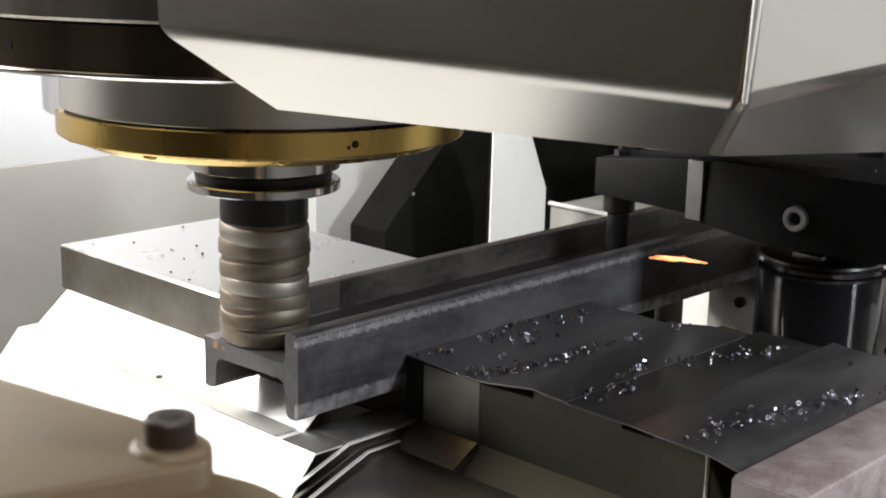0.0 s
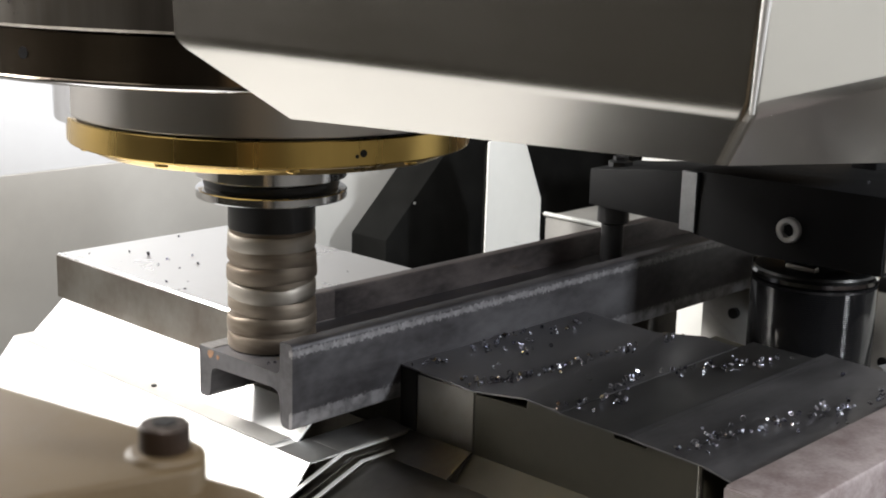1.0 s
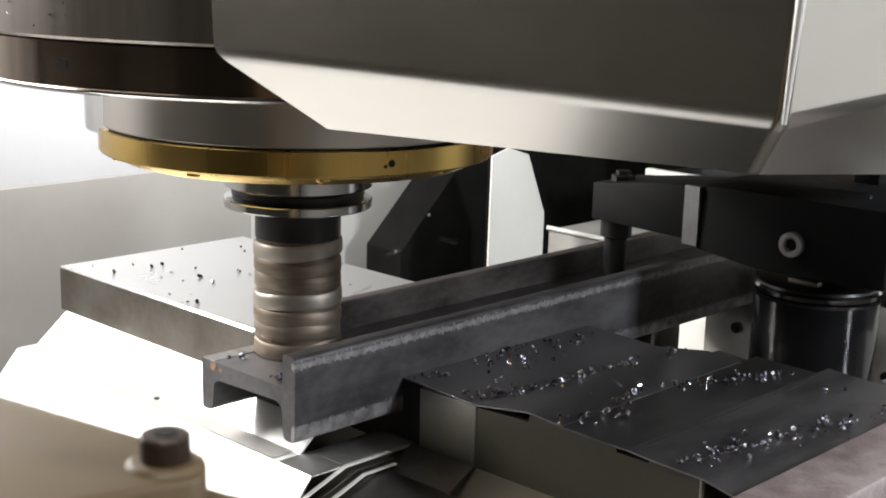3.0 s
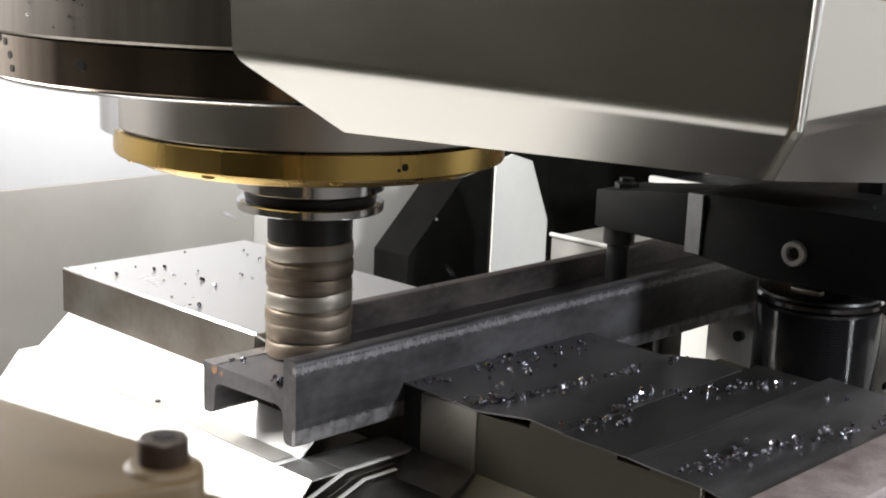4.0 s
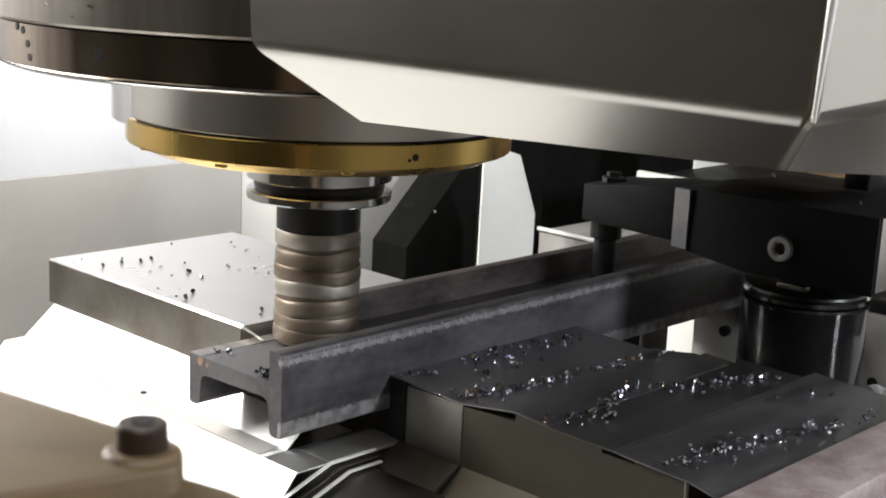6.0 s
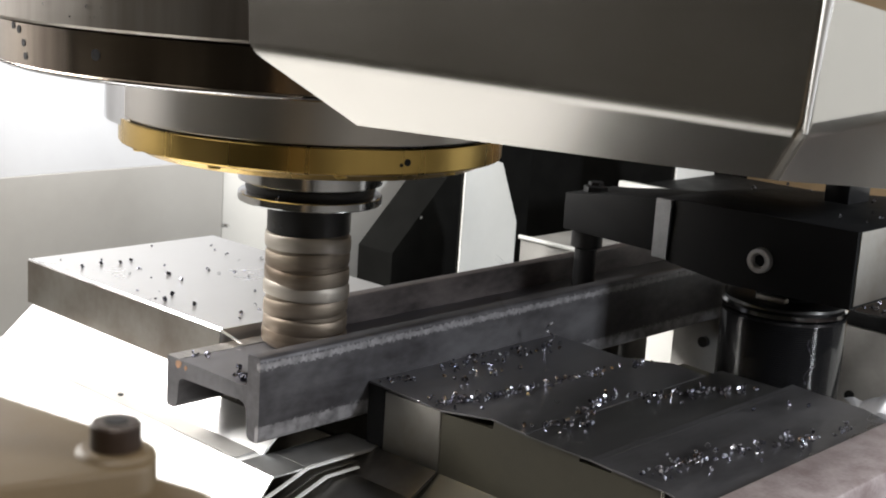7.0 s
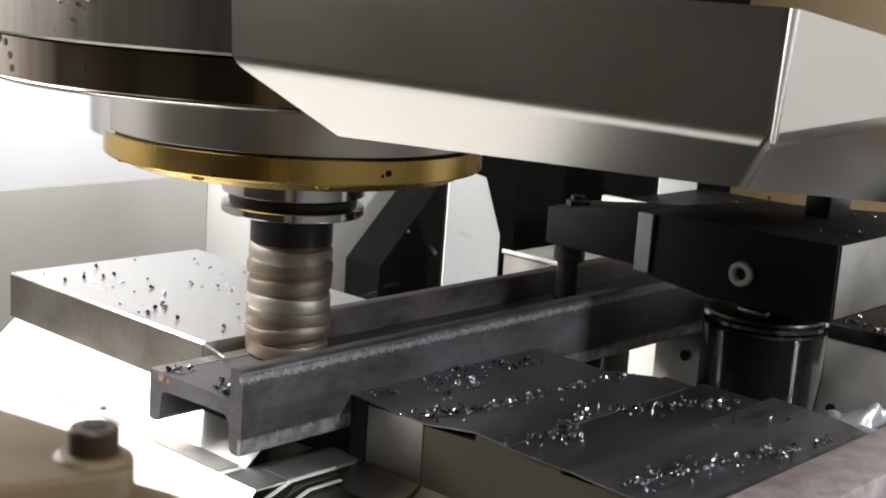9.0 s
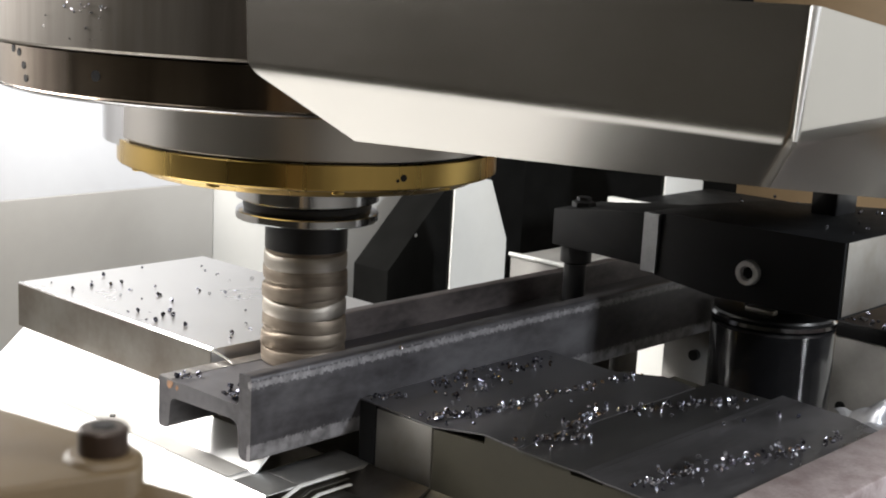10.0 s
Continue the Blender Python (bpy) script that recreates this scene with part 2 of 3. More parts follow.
def rounded(corners, arc=4):
    """Corner points (a, b, radius) to a polygon with rounded corners."""
    out, k = [], len(corners)
    for i in range(k):
        p = Vector(corners[i][:2])
        r = corners[i][2] if len(corners[i]) > 2 else 0
        if not r:
            out.append(tuple(p))
            continue
        u = (Vector(corners[i - 1][:2]) - p).normalized()
        v = (Vector(corners[(i + 1) % k][:2]) - p).normalized()
        for s in range(arc + 1):
            t = s / arc
            out.append(tuple(p + u * r * (1 - t) ** 2 + v * r * t**2))
    return out


def lathe(profile, at=(0, 0), steps=72, caps=True):
    """Turned body about a vertical axis; profile of (radius, z) from below upwards."""
    bm = bmesh.new()
    rings = []
    for r, z in profile:
        rings.append([bm.verts.new((at[0] + r * math.cos(2 * math.pi * i / steps), at[1] + r * math.sin(2 * math.pi * i / steps), z)) for i in range(steps)])
    for a, b in zip(rings, rings[1:]):
        for i in range(steps):
            j = (i + 1) % steps
            bm.faces.new((a[i], a[j], b[j], b[i]))
    if caps:
        bm.faces.new(rings[0][::-1])
        bm.faces.new(rings[-1])
    return bm


def sheet(line, axis, lo, hi, thick=0.0015, r=0.0):
    """A folded sheet: an open line in the two other axes, given a thickness and drawn out along one axis."""
    pts = [Vector(p) for p in line]
    norms = []
    for i in range(len(pts)):
        d = (pts[min(i + 1, len(pts) - 1)] - pts[max(i - 1, 0)]).normalized()
        norms.append(Vector((-d.y, d.x)))
    low = [p - n * thick for p, n in zip(pts, norms)]
    return prism([tuple(p) for p in pts] + [tuple(p) for p in low[::-1]], axis, lo, hi, r)


def cyl(p, q, r, steps=24, r2=None):
    bm = bmesh.new()
    p, q = Vector(p), Vector(q)
    m = Matrix.Translation((p + q) / 2) @ (q - p).to_track_quat("Z", "Y").to_matrix().to_4x4()
    bmesh.ops.create_cone(bm, cap_ends=True, segments=steps, radius1=r, radius2=r if r2 is None else r2, depth=(q - p).length, matrix=m)
    return bm


# ---- workshop shell ----
def build_shell():
    solid("floor", box(-1.7, 2.3, -2.4, 1.4, -1.06, -1.0, 0), CONCRETE, "worn grey concrete workshop floor", kind="structure")
    solid("ceiling", box(-1.7, 2.3, -2.4, 1.4, 2.2, 2.26, 0), PLASTER, "pale workshop ceiling", kind="structure")
    solid("wall_south", box(-1.7, 2.3, -2.46, -2.4, -1.0, 2.2, 0), PLASTER, "plain plaster workshop wall", kind="structure")
    solid("wall_west", box(-1.76, -1.7, -2.4, 1.4, -1.0, 2.2, 0), PLASTER, "plain plaster workshop wall", kind="structure")
    solid("wall_north", box(-1.7, 2.3, 1.4, 1.46, -1.0, 2.2, 0), PLASTER, "plain plaster workshop wall", kind="structure")
    solid("wall_east", box(2.3, 2.36, -2.4, 1.4, -1.0, 2.2, 0), PLASTER, "plain plaster workshop wall", kind="structure")
    # machine enclosure: grey lower wall, white inclined upper wall, tan end wall
    w = thing("wall_enclosure", "grey enamelled lower enclosure wall of the milling machine", "", kind="structure")
    part("panel", box(-0.9, 0.552, 0.75, 0.77, -1.0, 0.047, 0.002), GREY_WALL, w)
    part("return_panel", prism([(0.552, 0.750), (0.622, 0.700), (1.80, 0.700), (1.80, 0.770), (0.552, 0.770)], "z", -1.0, 0.047, 0.0), PALE_WALL, w, "pale enamelled corner panel")
    solid("wall_upper", prism([(0.7515, 0.0472), (0.98, 0.75), (1.0, 0.75), (0.772, 0.0472)], "x", -0.9, 1.8), DIM_WHITE, "brightly lit white inclined enclosure wall", kind="structure")
    # Unseen wall, kept dark so that the cover front reflects little light.
    solid("wall_side", box(-0.93, -0.90, -1.25, 1.0, -1.0, 0.9, 0), UMBER, "unseen dark side wall mirrored in the front of the head cover", kind="structure")
    solid("wall_end", box(1.80, 1.83, -0.10, 1.0, -1.0, 0.9, 0), TAN, "tan painted end wall of the enclosure", kind="structure")
    # Unseen white panel, added to give the cover's side face a bright reflection.
    solid("wall_reflector", box(1.80, 1.83, -1.7, -0.104, -1.0, 0.9, 0), WHITE, "unseen white panel mirrored in the side of the head cover", kind="structure")
    solid("chip_tray", box(-0.895, 1.795, -0.9, 0.745, -0.999, -0.6, 0), DARK_STEEL, "oily dark steel chip tray under the vice", kind="structure")


# ---- workpiece ----
BEAM_END = 0.62
CUT_FROM, CUT_TO, SLICE = 0.034, 0.118, 0.006


def build_beam():
    beam = thing("steel_beam", "rolled dark steel H-profile clamped flat with one flange partly milled off", "workpiece")
    sec = rounded([
        (0.0, 0.0, 0.003), (0.0, 0.060, 0.004), (0.013, 0.060, 0.0015), (0.013, 0.037, 0.005), (0.090, 0.037), (0.103, 0.037),
        (0.103, 0.0, 0.003), (0.091, 0.0, 0.005), (0.089, 0.024, 0.006), (0.014, 0.026, 0.008), (0.012, 0.0, 0.005)])
    part("profile_body", prism(sec, "x", 0, BEAM_END, 0), BEAM, beam)
    up = rounded([(0.090, 0.0371, 0), (0.090, 0.060, 0.0015), (0.103, 0.060, 0.004), (0.103, 0.0371, 0)])
    part("uncut_flange", prism(up, "x", CUT_TO, BEAM_END - 0.0, 0), BROWN_SCALE, beam, "dark brownish flange still uncut")
    # cut surface left by the tool
    part("milled_strip", box(0.0008, CUT_TO, 0.0895, 0.1028, 0.0368, 0.0375, 0), CUT_FACE, beam, "freshly milled bright strip")
    # rust spot at the end
    for pts in (((0.086, 0.0355), (0.0885, 0.0362), (0.0925, 0.0352), (0.0932, 0.0325), (0.0905, 0.0300), (0.0872, 0.0315)), ((0.0795, 0.0330), (0.0815, 0.0345), (0.0832, 0.0322), (0.0812, 0.0305))):
        part("rust_stain", prism(pts, "x", -0.0003, 0.0002), RUST, beam, "small orange rust stain")
    slices = []
    x = CUT_FROM
    bm = prism(up, "x", 0, SLICE)
    me = mesh(bm, "flange_slice", BROWN_SCALE, 35)
    while x < CUT_TO - 1e-6:
        s = new("flange_slice", me)
        s.parent = beam
        s.location.x = x
        slices.append((s, x))
        x += SLICE
    return beam, slices


# ---- vice ----
def build_vice():
    jaw = thing("fixed_vice_jaw", "ground steel fixed vice jaw block strewn with metal chips", "vice")
    plan = [(0.054, 0.112), (0.150, 0.112), (0.150, 0.1035), (0.255, 0.1035), (0.255, 0.385), (0.054, 0.385)]
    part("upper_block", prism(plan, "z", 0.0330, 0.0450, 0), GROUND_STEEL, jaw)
    part("chamfer", prism([(0.0536, 0.0432), (0.0536, 0.0442), (0.0552, 0.0456), (0.0564, 0.0456)], "y", 0.112, 0.385), CHROME, jaw, "bright chamfered edge")
    part("lower_block", box(0.0540, 0.2550, 0.1035, 0.3850, 0.006, 0.0330, 0), JAW_END, jaw, "milled steel side coloured darker than the top, with faint heat tint")
    bm = prism([(0.112, 0.0450), (0.112, 0.0438), (0.088, 0.0398), (0.086, 0.0402)], "x", 0.0535, 0.0552)
    part("burr", bm, GROUND_STEEL, jaw, "thin bright milling burr")
    part("end_face", box(0.0530, 0.0539, 0.112, 0.385, 0.0062, 0.0435, 0), JAW_END, jaw, "milled end face coloured darker than the top, with faint heat tint")
    part("base", box(0.07, 0.254, 0.11, 0.37, -0.30, 0.006, 0.001), DARK_STEEL, jaw)

    front = thing("movable_vice_jaw", "dark oiled steel movable vice jaw under folded sheet covers", "vice")
    part("shim", box(0.1010, 0.315, -0.0165, -0.0005, -0.0205, 0.0245, 0.0008), SATIN_BLACK, front, "black jaw shim")
    part("jaw_block", box(0.1020, 0.318, -0.0712, -0.0168, -0.0235, 0.0222, 0.0008), JAW_SIDE, front)
    face = [(-0.0715, -0.20), (-0.0715, 0.0212), (-0.1180, 0.0228), (-0.1185, 0.0283), (-0.1470, 0.0266), (-0.1900, 0.0258), (-0.1905, 0.0225),
            (-0.2150, 0.0225), (-0.2155, 0.0245), (-0.2550, 0.0235), (-0.2550, -0.20)]
    part("slide_body", prism(face, "x", 0.103, 0.330, 0), OLIVE, front, "olive grey painted slide body")
    part("top_cover", sheet([(-0.0005, 0.0258), (-0.0715, 0.0235), (-0.1175, 0.0304), (-0.1470, 0.0286)][::-1], "x", 0.1015, 0.316, 0.0012), SHEET, front, "thin folded dark sheet cover")
    part("middle_cover", sheet([(-0.1472, 0.0282), (-0.1925, 0.0275), (-0.2050, 0.0277)][::-1], "x", 0.1005, 0.338, 0.0012), SHEET_DARKER, front, "thin folded dark sheet cover")
    part("lower_cover", sheet([(-0.2000, 0.0280), (-0.2150, 0.0268), (-0.2580, 0.0250), (-0.2800, 0.0205)][::-1], "x", 0.1000, 0.354, 0.0012), SHEET, front, "thin folded dark sheet cover")
    part("corner_seam", box(0.0995, 0.1025, -0.2575, -0.2545, -0.10, 0.0245, 0.0005), BRUSHED, front, "bright corner edge")
    # inclined lip below the jaw
    part("lip", sheet([(0.0690, -0.0375), (0.1005, -0.0208)], "y", -0.0725, -0.0040, 0.002), DARK_STEEL, front)
    part("lip_side", sheet([(0.0660, -0.0520), (0.1025, -0.0225)], "y", -0.300, -0.0728, 0.002), OLIVE, front)
    part("foot", box(0.105, 0.32, -0.30, -0.001, -0.32, -0.0240, 0.001), OLIVE, front)

    bar = thing("steel_bar", "reddish grey scaled steel bar lying along the slide", "bar")
    part("bar_body", box(0.082, 0.90, -0.330, -0.283, -0.030, 0.0265, 0.003), RUSTY_BAR, bar)
    part("saw_face", box(0.0805, 0.0822, -0.3285, -0.2845, -0.0285, 0.0250, 0.0004), RUSTY_BAR, bar, "sawn bar end with rusty rim")
    part("rest", box(0.10, 0.88, -0.325, -0.288, -0.32, -0.030, 0.001), OLIVE, bar)

    way = thing("way_cover", "bright overexposed folded steel way cover below the vice", "way cover")
    prof = [(0.0545, 0.006), (0.024, -0.020), (0.005, -0.020), (-0.022, -0.052), (-0.044, -0.052), (-0.085, -0.105), (-0.11, -0.105), (-0.22, -0.24)]
    part("upper_leaf", sheet(prof[::-1], "y", 0.1015, 0.378, 0.0015), WAY_STEEL, way)
    prof2 = [(0.0455, -0.0025), (0.0245, -0.0205), (0.0045, -0.0205), (-0.0225, -0.0525), (-0.0445, -0.0525), (-0.0855, -0.1055), (-0.1105, -0.1055), (-0.2205, -0.2405)]
    part("step_strip", box(0.0052, 0.0238, 0.030, 0.3775, -0.0199, -0.0192, 0), STEP_STEEL, way, "dull flat step strip")
    part("front_leaf", sheet(prof2[::-1], "y", 0.0240, 0.101, 0.0015), WAY_STEEL, way)
    part("end_leaf", sheet([(0.034, -0.0206), *prof2[2:]][::-1], "y", -0.012, 0.0238, 0.0015), END_STEEL, way, "glossy worn end leaf")
    part("cross_plate", box(0.0345, 0.104, -0.012, 0.0238, -0.0235, -0.0205, 0.0005), END_STEEL, way, "dull steel plate under the beam")
    # Two unseen sheets, added for the bright fold and gradient mirrored in the cover.
    part("inner_reflector", sheet([(-0.62, -0.318), (-0.30, -0.300), (-0.215, -0.242)], "y", 0.060, 0.745, 0.002), WAY_STEEL, way, "unseen bright sheet mirrored in the head cover")
    part("outer_reflector", sheet([(-0.895, -0.270), (-0.70, -0.318), (-0.622, -0.318)], "y", -0.205, 0.745, 0.002), WAY_STEEL, way, "unseen bright sheet mirrored in the head cover")
    for k, (a, b, c) in enumerate((((0.076, -0.0200), (0.034, -0.0200), (0.004, -0.0305)), ((0.076, -0.0238), (0.040, -0.0238), (0.012, -0.0335)), ((0.076, -0.0275), (0.046, -0.0275), (0.020, -0.0365)))):
        line = [a, b, c, (c[0] - 0.06, c[1] - 0.022)]
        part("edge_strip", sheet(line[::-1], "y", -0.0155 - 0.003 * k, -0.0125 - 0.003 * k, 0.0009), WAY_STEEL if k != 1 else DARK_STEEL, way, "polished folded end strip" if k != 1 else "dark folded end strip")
    # Polished leaf that mirrors darkness; the dark reflection is given as its colour.
    prof3 = [(0.070, -0.0310), (0.050, -0.0310), (0.022, -0.0405), (-0.04, -0.062), (-0.20, -0.125)]
    part("lower_leaf", sheet(prof3[::-1], "y", -0.40, -0.0195, 0.0015), DARK_STEEL, way, "lower leaf with its dark reflection put into the colour")
    part("support", box(0.095, 0.099, 0.0, 0.10, -0.30, -0.0235, 0.0005), DARK_STEEL, way)
    part("screw", cyl((0.017, 0.186, -0.0205), (0.017, 0.186, -0.0180), 0.0022, 12), BLACK_OXIDE, way)


# ---- clamp ----
def build_clamp():
    c = thing("swing_clamp", "black hydraulic swing clamp pressing on the beam", "clamp")
    tip = [(0.078, 0.092), (0.078, 0.1255), (0.060, 0.1270), (0.020, 0.1325), (-0.030, 0.1370), (-0.030, 0.0895)]
    part("arm_tip", prism(tip, "x", 0.416, 0.490, 0.0015), SATIN_BLACK, c)
    body = [(-0.0245, 0.0900), (-0.0245, 0.1375), (-0.060, 0.1405), (-0.2110, 0.1420), (-0.2110, 0.0800), (-0.1000, 0.0775), (-0.0400, 0.0850)]
    bm = prism(body, "x", 0.410, 0.655, 0.0)
    # slanted flank where the arm widens
    for v in bm.verts:
        if v.co.x < 0.42 and v.co.y > -0.03:
            v.co.x += 0.006
            v.co.y += 0.001
        # the arm widens away from its tip, added width that lengthens its beam shadow
        if v.co.x > 0.60:
            v.co.x = 0.492 + 0.163 * min(1, max(0, (-0.0245 - v.co.y) / 0.085))
    part("arm_body", bevel(bm, 0.0012), SATIN_BLACK, c)
    part("flank", prism([(0.4088, -0.0405), (0.4092, -0.0388), (0.4112, -0.0240), (0.4150, -0.0240), (0.4150, -0.0405)], "z", 0.0868, 0.1378), EDGE_GREY, c, "bright worn edge of the arm")
    part("end_plate", box(0.412, 0.653, -0.2128, -0.2112, 0.083, 0.142, 0.0005), JAW_SIDE, c, "grey machined end face")
    pin = lathe([(0.0095, 0.0372), (0.0105, 0.040), (0.0105, 0.074), (0.0145, 0.076), (0.0145, 0.0925)], (0.436, 0.064), 28)
    part("pressure_pin", pin, BLACK_OXIDE, c)
    part("lock_nut", lathe([(0.011, 0.1262), (0.011, 0.1315), (0.007, 0.1330), (0.007, 0.1360)], (0.440, 0.062), 6), BLACK_OXIDE, c)
    # cap screw in the flank
    turn = Matrix.Translation((0.4105, -0.1305, 0.1040)) @ Matrix.Rotation(radians(-90), 4, "Y")
    ring = lathe([(0.0056, 0.0015), (0.0058, 0.0052), (0.0066, 0.0060), (0.0092, 0.0060), (0.0102, 0.0050), (0.0104, -0.0005)], (0, 0), 40)
    ring.transform(turn)
    s = part("cap_screw", ring, ZINC, c, "bright socket screw")
    hole = lathe([(0.0054, 0.0010), (0.0054, 0.0019)], (0, 0), 6)
    hole.transform(turn)
    part("socket", hole, SATIN_BLACK, s)
    prof = [(0.0535, -0.30)]
    z = -0.13
    while z < 0.043:
        prof += [(0.0530, z), (0.0537, z + 0.0008), (0.0537, z + 0.0010)]
        z += 0.0018
    prof += [(0.0535, 0.045), (0.0535, 0.0465)]
    cy = part("cylinder", lathe(prof, (0.4976, -0.1095), 80), GLOSS_BLACK, c, "threaded black cylinder body", smooth=25)
    part("cap_ring", lathe([(0.0527, 0.0475), (0.0541, 0.0485), (0.0543, 0.0520), (0.0525, 0.0545)], (0.4976, -0.1095), 80), CHROME, cy, "polished rim")
    part("cap", lathe([(0.0523, 0.0540), (0.0514, 0.0565), (0.0440, 0.0582), (0.020, 0.0586)], (0.4976, -0.1095), 64), BLACK_OXIDE, cy)
    part("key_plate", box(0.462, 0.470, -0.128, -0.100, 0.0584, 0.0630, 0.001), JAW_SIDE, cy, "bright key plate")
    part("rod", lathe([(0.026, 0.0584), (0.026, 0.080)], (0.4976, -0.1095), 40), SATIN_BLACK, c)
    part("swing_post", box(0.528, 0.568, -0.142, -0.118, 0.1400, 0.168, 0.002), BLACK_OXIDE, c)
    part("upper_block", box(0.520, 0.600, -0.152, -0.106, 0.1682, 0.21, 0.003), BLACK_OXIDE, c)

    p = thing("vice_side_plate", "grey machined side plate with a screw hole", "machine plate")
    part("plate", box(0.620, 0.95, -0.45, -0.085, -0.30, 0.0135, 0.001), STEP_STEEL, p)
    part("top_rail", box(0.618, 0.95, -0.452, -0.083, 0.0138, 0.0285, 0.001), BLACK_OXIDE, p)
    part("hole", cyl((0.6205, -0.123, -0.054), (0.6185, -0.123, -0.054), 0.005, 20), BLACK_OXIDE, p)
    part("hole", cyl((0.6205, -0.175, -0.054), (0.6185, -0.175, -0.054), 0.005, 20), BLACK_OXIDE, p)
    q = thing("beam_rest", "grey steel rest under the far end of the beam", "machine plate")
    part("rest_post", box(0.425, 0.470, 0.010, 0.095, -0.30, -0.001, 0.001), DARK_STEEL, q)
    part("side_bar", box(0.575, 0.59, -0.004, 0.050, -0.30, -0.002, 0.001), STEP_STEEL, q)
    part("upright_strip", box(0.572, 0.588, -0.0155, -0.0045, -0.30, 0.035, 0.001), JAW_SIDE, q, "bright machined strip")
    part("rest_screw", cyl((0.5755, 0.012, -0.026), (0.5700, 0.012, -0.026), 0.0055, 16), BLACK_OXIDE, q, "black cap screw")


# ---- far side of the machine ----
def build_far():
    b = thing("black_bracket", "black angular steel bracket behind the vice", "bracket")
    part("web", prism([(0.690, -0.60), (0.690, -0.066), (0.973, 0.206), (0.973, -0.60)], "y", 0.590, 0.657, 0.0015), MATTE_BLACK, b)
    part("dowel", cyl((0.742, 0.5892, -0.022), (0.742, 0.5906, -0.022), 0.0022, 12), ZINC, b)
    w = thing("white_guard", "white enamelled guard plate with chamfered top", "guard", group="guard plates")
    part("plate", prism([(0.690, -0.60), (0.696, 0.078), (0.727, 0.086), (0.766, 0.074), (0.802, -0.006), (0.804, -0.60)], "y", 0.450, 0.4525, 0.0004), WHITE, w)
    part("backing", prism([(0.694, -0.60), (0.700, 0.072), (0.727, 0.080), (0.770, 0.070), (0.808, -0.008), (0.810, -0.60)], "y", 0.4545, 0.461, 0.001), MATTE_BLACK, w)
    copy_thing(w, Matrix.Translation((0.476, 0.0, 0.040)))
    g = thing("grey_guide_block", "light grey guide block with a bright front edge", "guide block", group="guide blocks")
    part("block", box(0.867, 1.025, 0.150, 0.495, -0.45, -0.044, 0.003), STEP_STEEL, g)
    # White enamel stands in for the glint of a polished edge.
    part("edge_strip", cyl((0.8655, 0.1505, -0.0415), (0.8655, 0.4945, -0.0415), 0.0032, 20), WHITE, g, "rounded edge coloured white for its glint")
    k = thing("far_guide_rail", "black guide rail with a bright white end strip", "guide block")
    part("rail", box(1.042, 1.30, 0.20, 0.455, -0.45, 0.022, 0.002), SATIN_BLACK, k)
    part("edge_strip", box(1.030, 1.041, 0.30, 0.455, 0.014, 0.031, 0.002), WHITE, k, "bright white end strip")
    p = thing("white_side_plate", "white enamelled plate below the far end of the beam", "guard")
    part("plate", box(0.690, 0.710, 0.112, 0.165, -0.6, -0.052, 0.002), WHITE, p)
    part("grey_plate", box(0.712, 0.90, 0.145, 0.160, -0.6, -0.046, 0.002), STEP_STEEL, p)
    d = thing("dark_column", "dark machine column in shade behind the clamp", "machine column")
    part("column", box(1.01, 1.75, 0.662, 0.697, -0.60, 0.80, 0.003), MATTE_BLACK, d)
    f = thing("screw_bracket", "small beige cast bracket with a dark cap screw", "bracket")
    top = rounded([(-0.560, -0.420, 0), (-0.4680, -0.420, 0.004), (-0.4515, -0.503, 0.004), (-0.4490, -0.5155, 0.0035), (-0.4550, -0.5225, 0.003), (-0.500, -0.509, 0.004), (-0.560, -0.490, 0)], 5)
    part("ledge", prism(top, "z", 0.235, 0.2518, 0.0008, 3), BEIGE, f)
    low = rounded([(-0.556, -0.424, 0), (-0.470, -0.424, 0.004), (-0.4525, -0.506, 0.004), (-0.4465, -0.5290, 0.006), (-0.4650, -0.5700, 0.004), (-0.556, -0.570, 0)], 5)
    part("casting", prism(low, "z", 0.100, 0.2475, 0.0016, 3), BEIGE, f)
    part("boss", lathe([(0.0062, 0.2514), (0.0060, 0.2520), (0.0052, 0.2526)], (-0.4560, -0.5140), 40), BEIGE, f)
    s = part("cap_screw", lathe([(0.0037, 0.2525), (0.0039, 0.2528), (0.0039, 0.2564), (0.0036, 0.2568)], (-0.4560, -0.5140), 40), BROWN_CAP, f, "dark brown cap screw")
    part("socket", lathe([(0.0020, 0.2566), (0.0020, 0.2570)], (-0.4560, -0.5140), 6), SATIN_BLACK, s)
    part("bracket_stem", box(-0.560, -0.470, -0.560, -0.430, -0.60, 0.1, 0.002), BEIGE, f)
    f.location = (0.0100, 0.0131, -0.0017)
    return b


# ---- spindle head ----
AXIS = (0.076, 0.072)


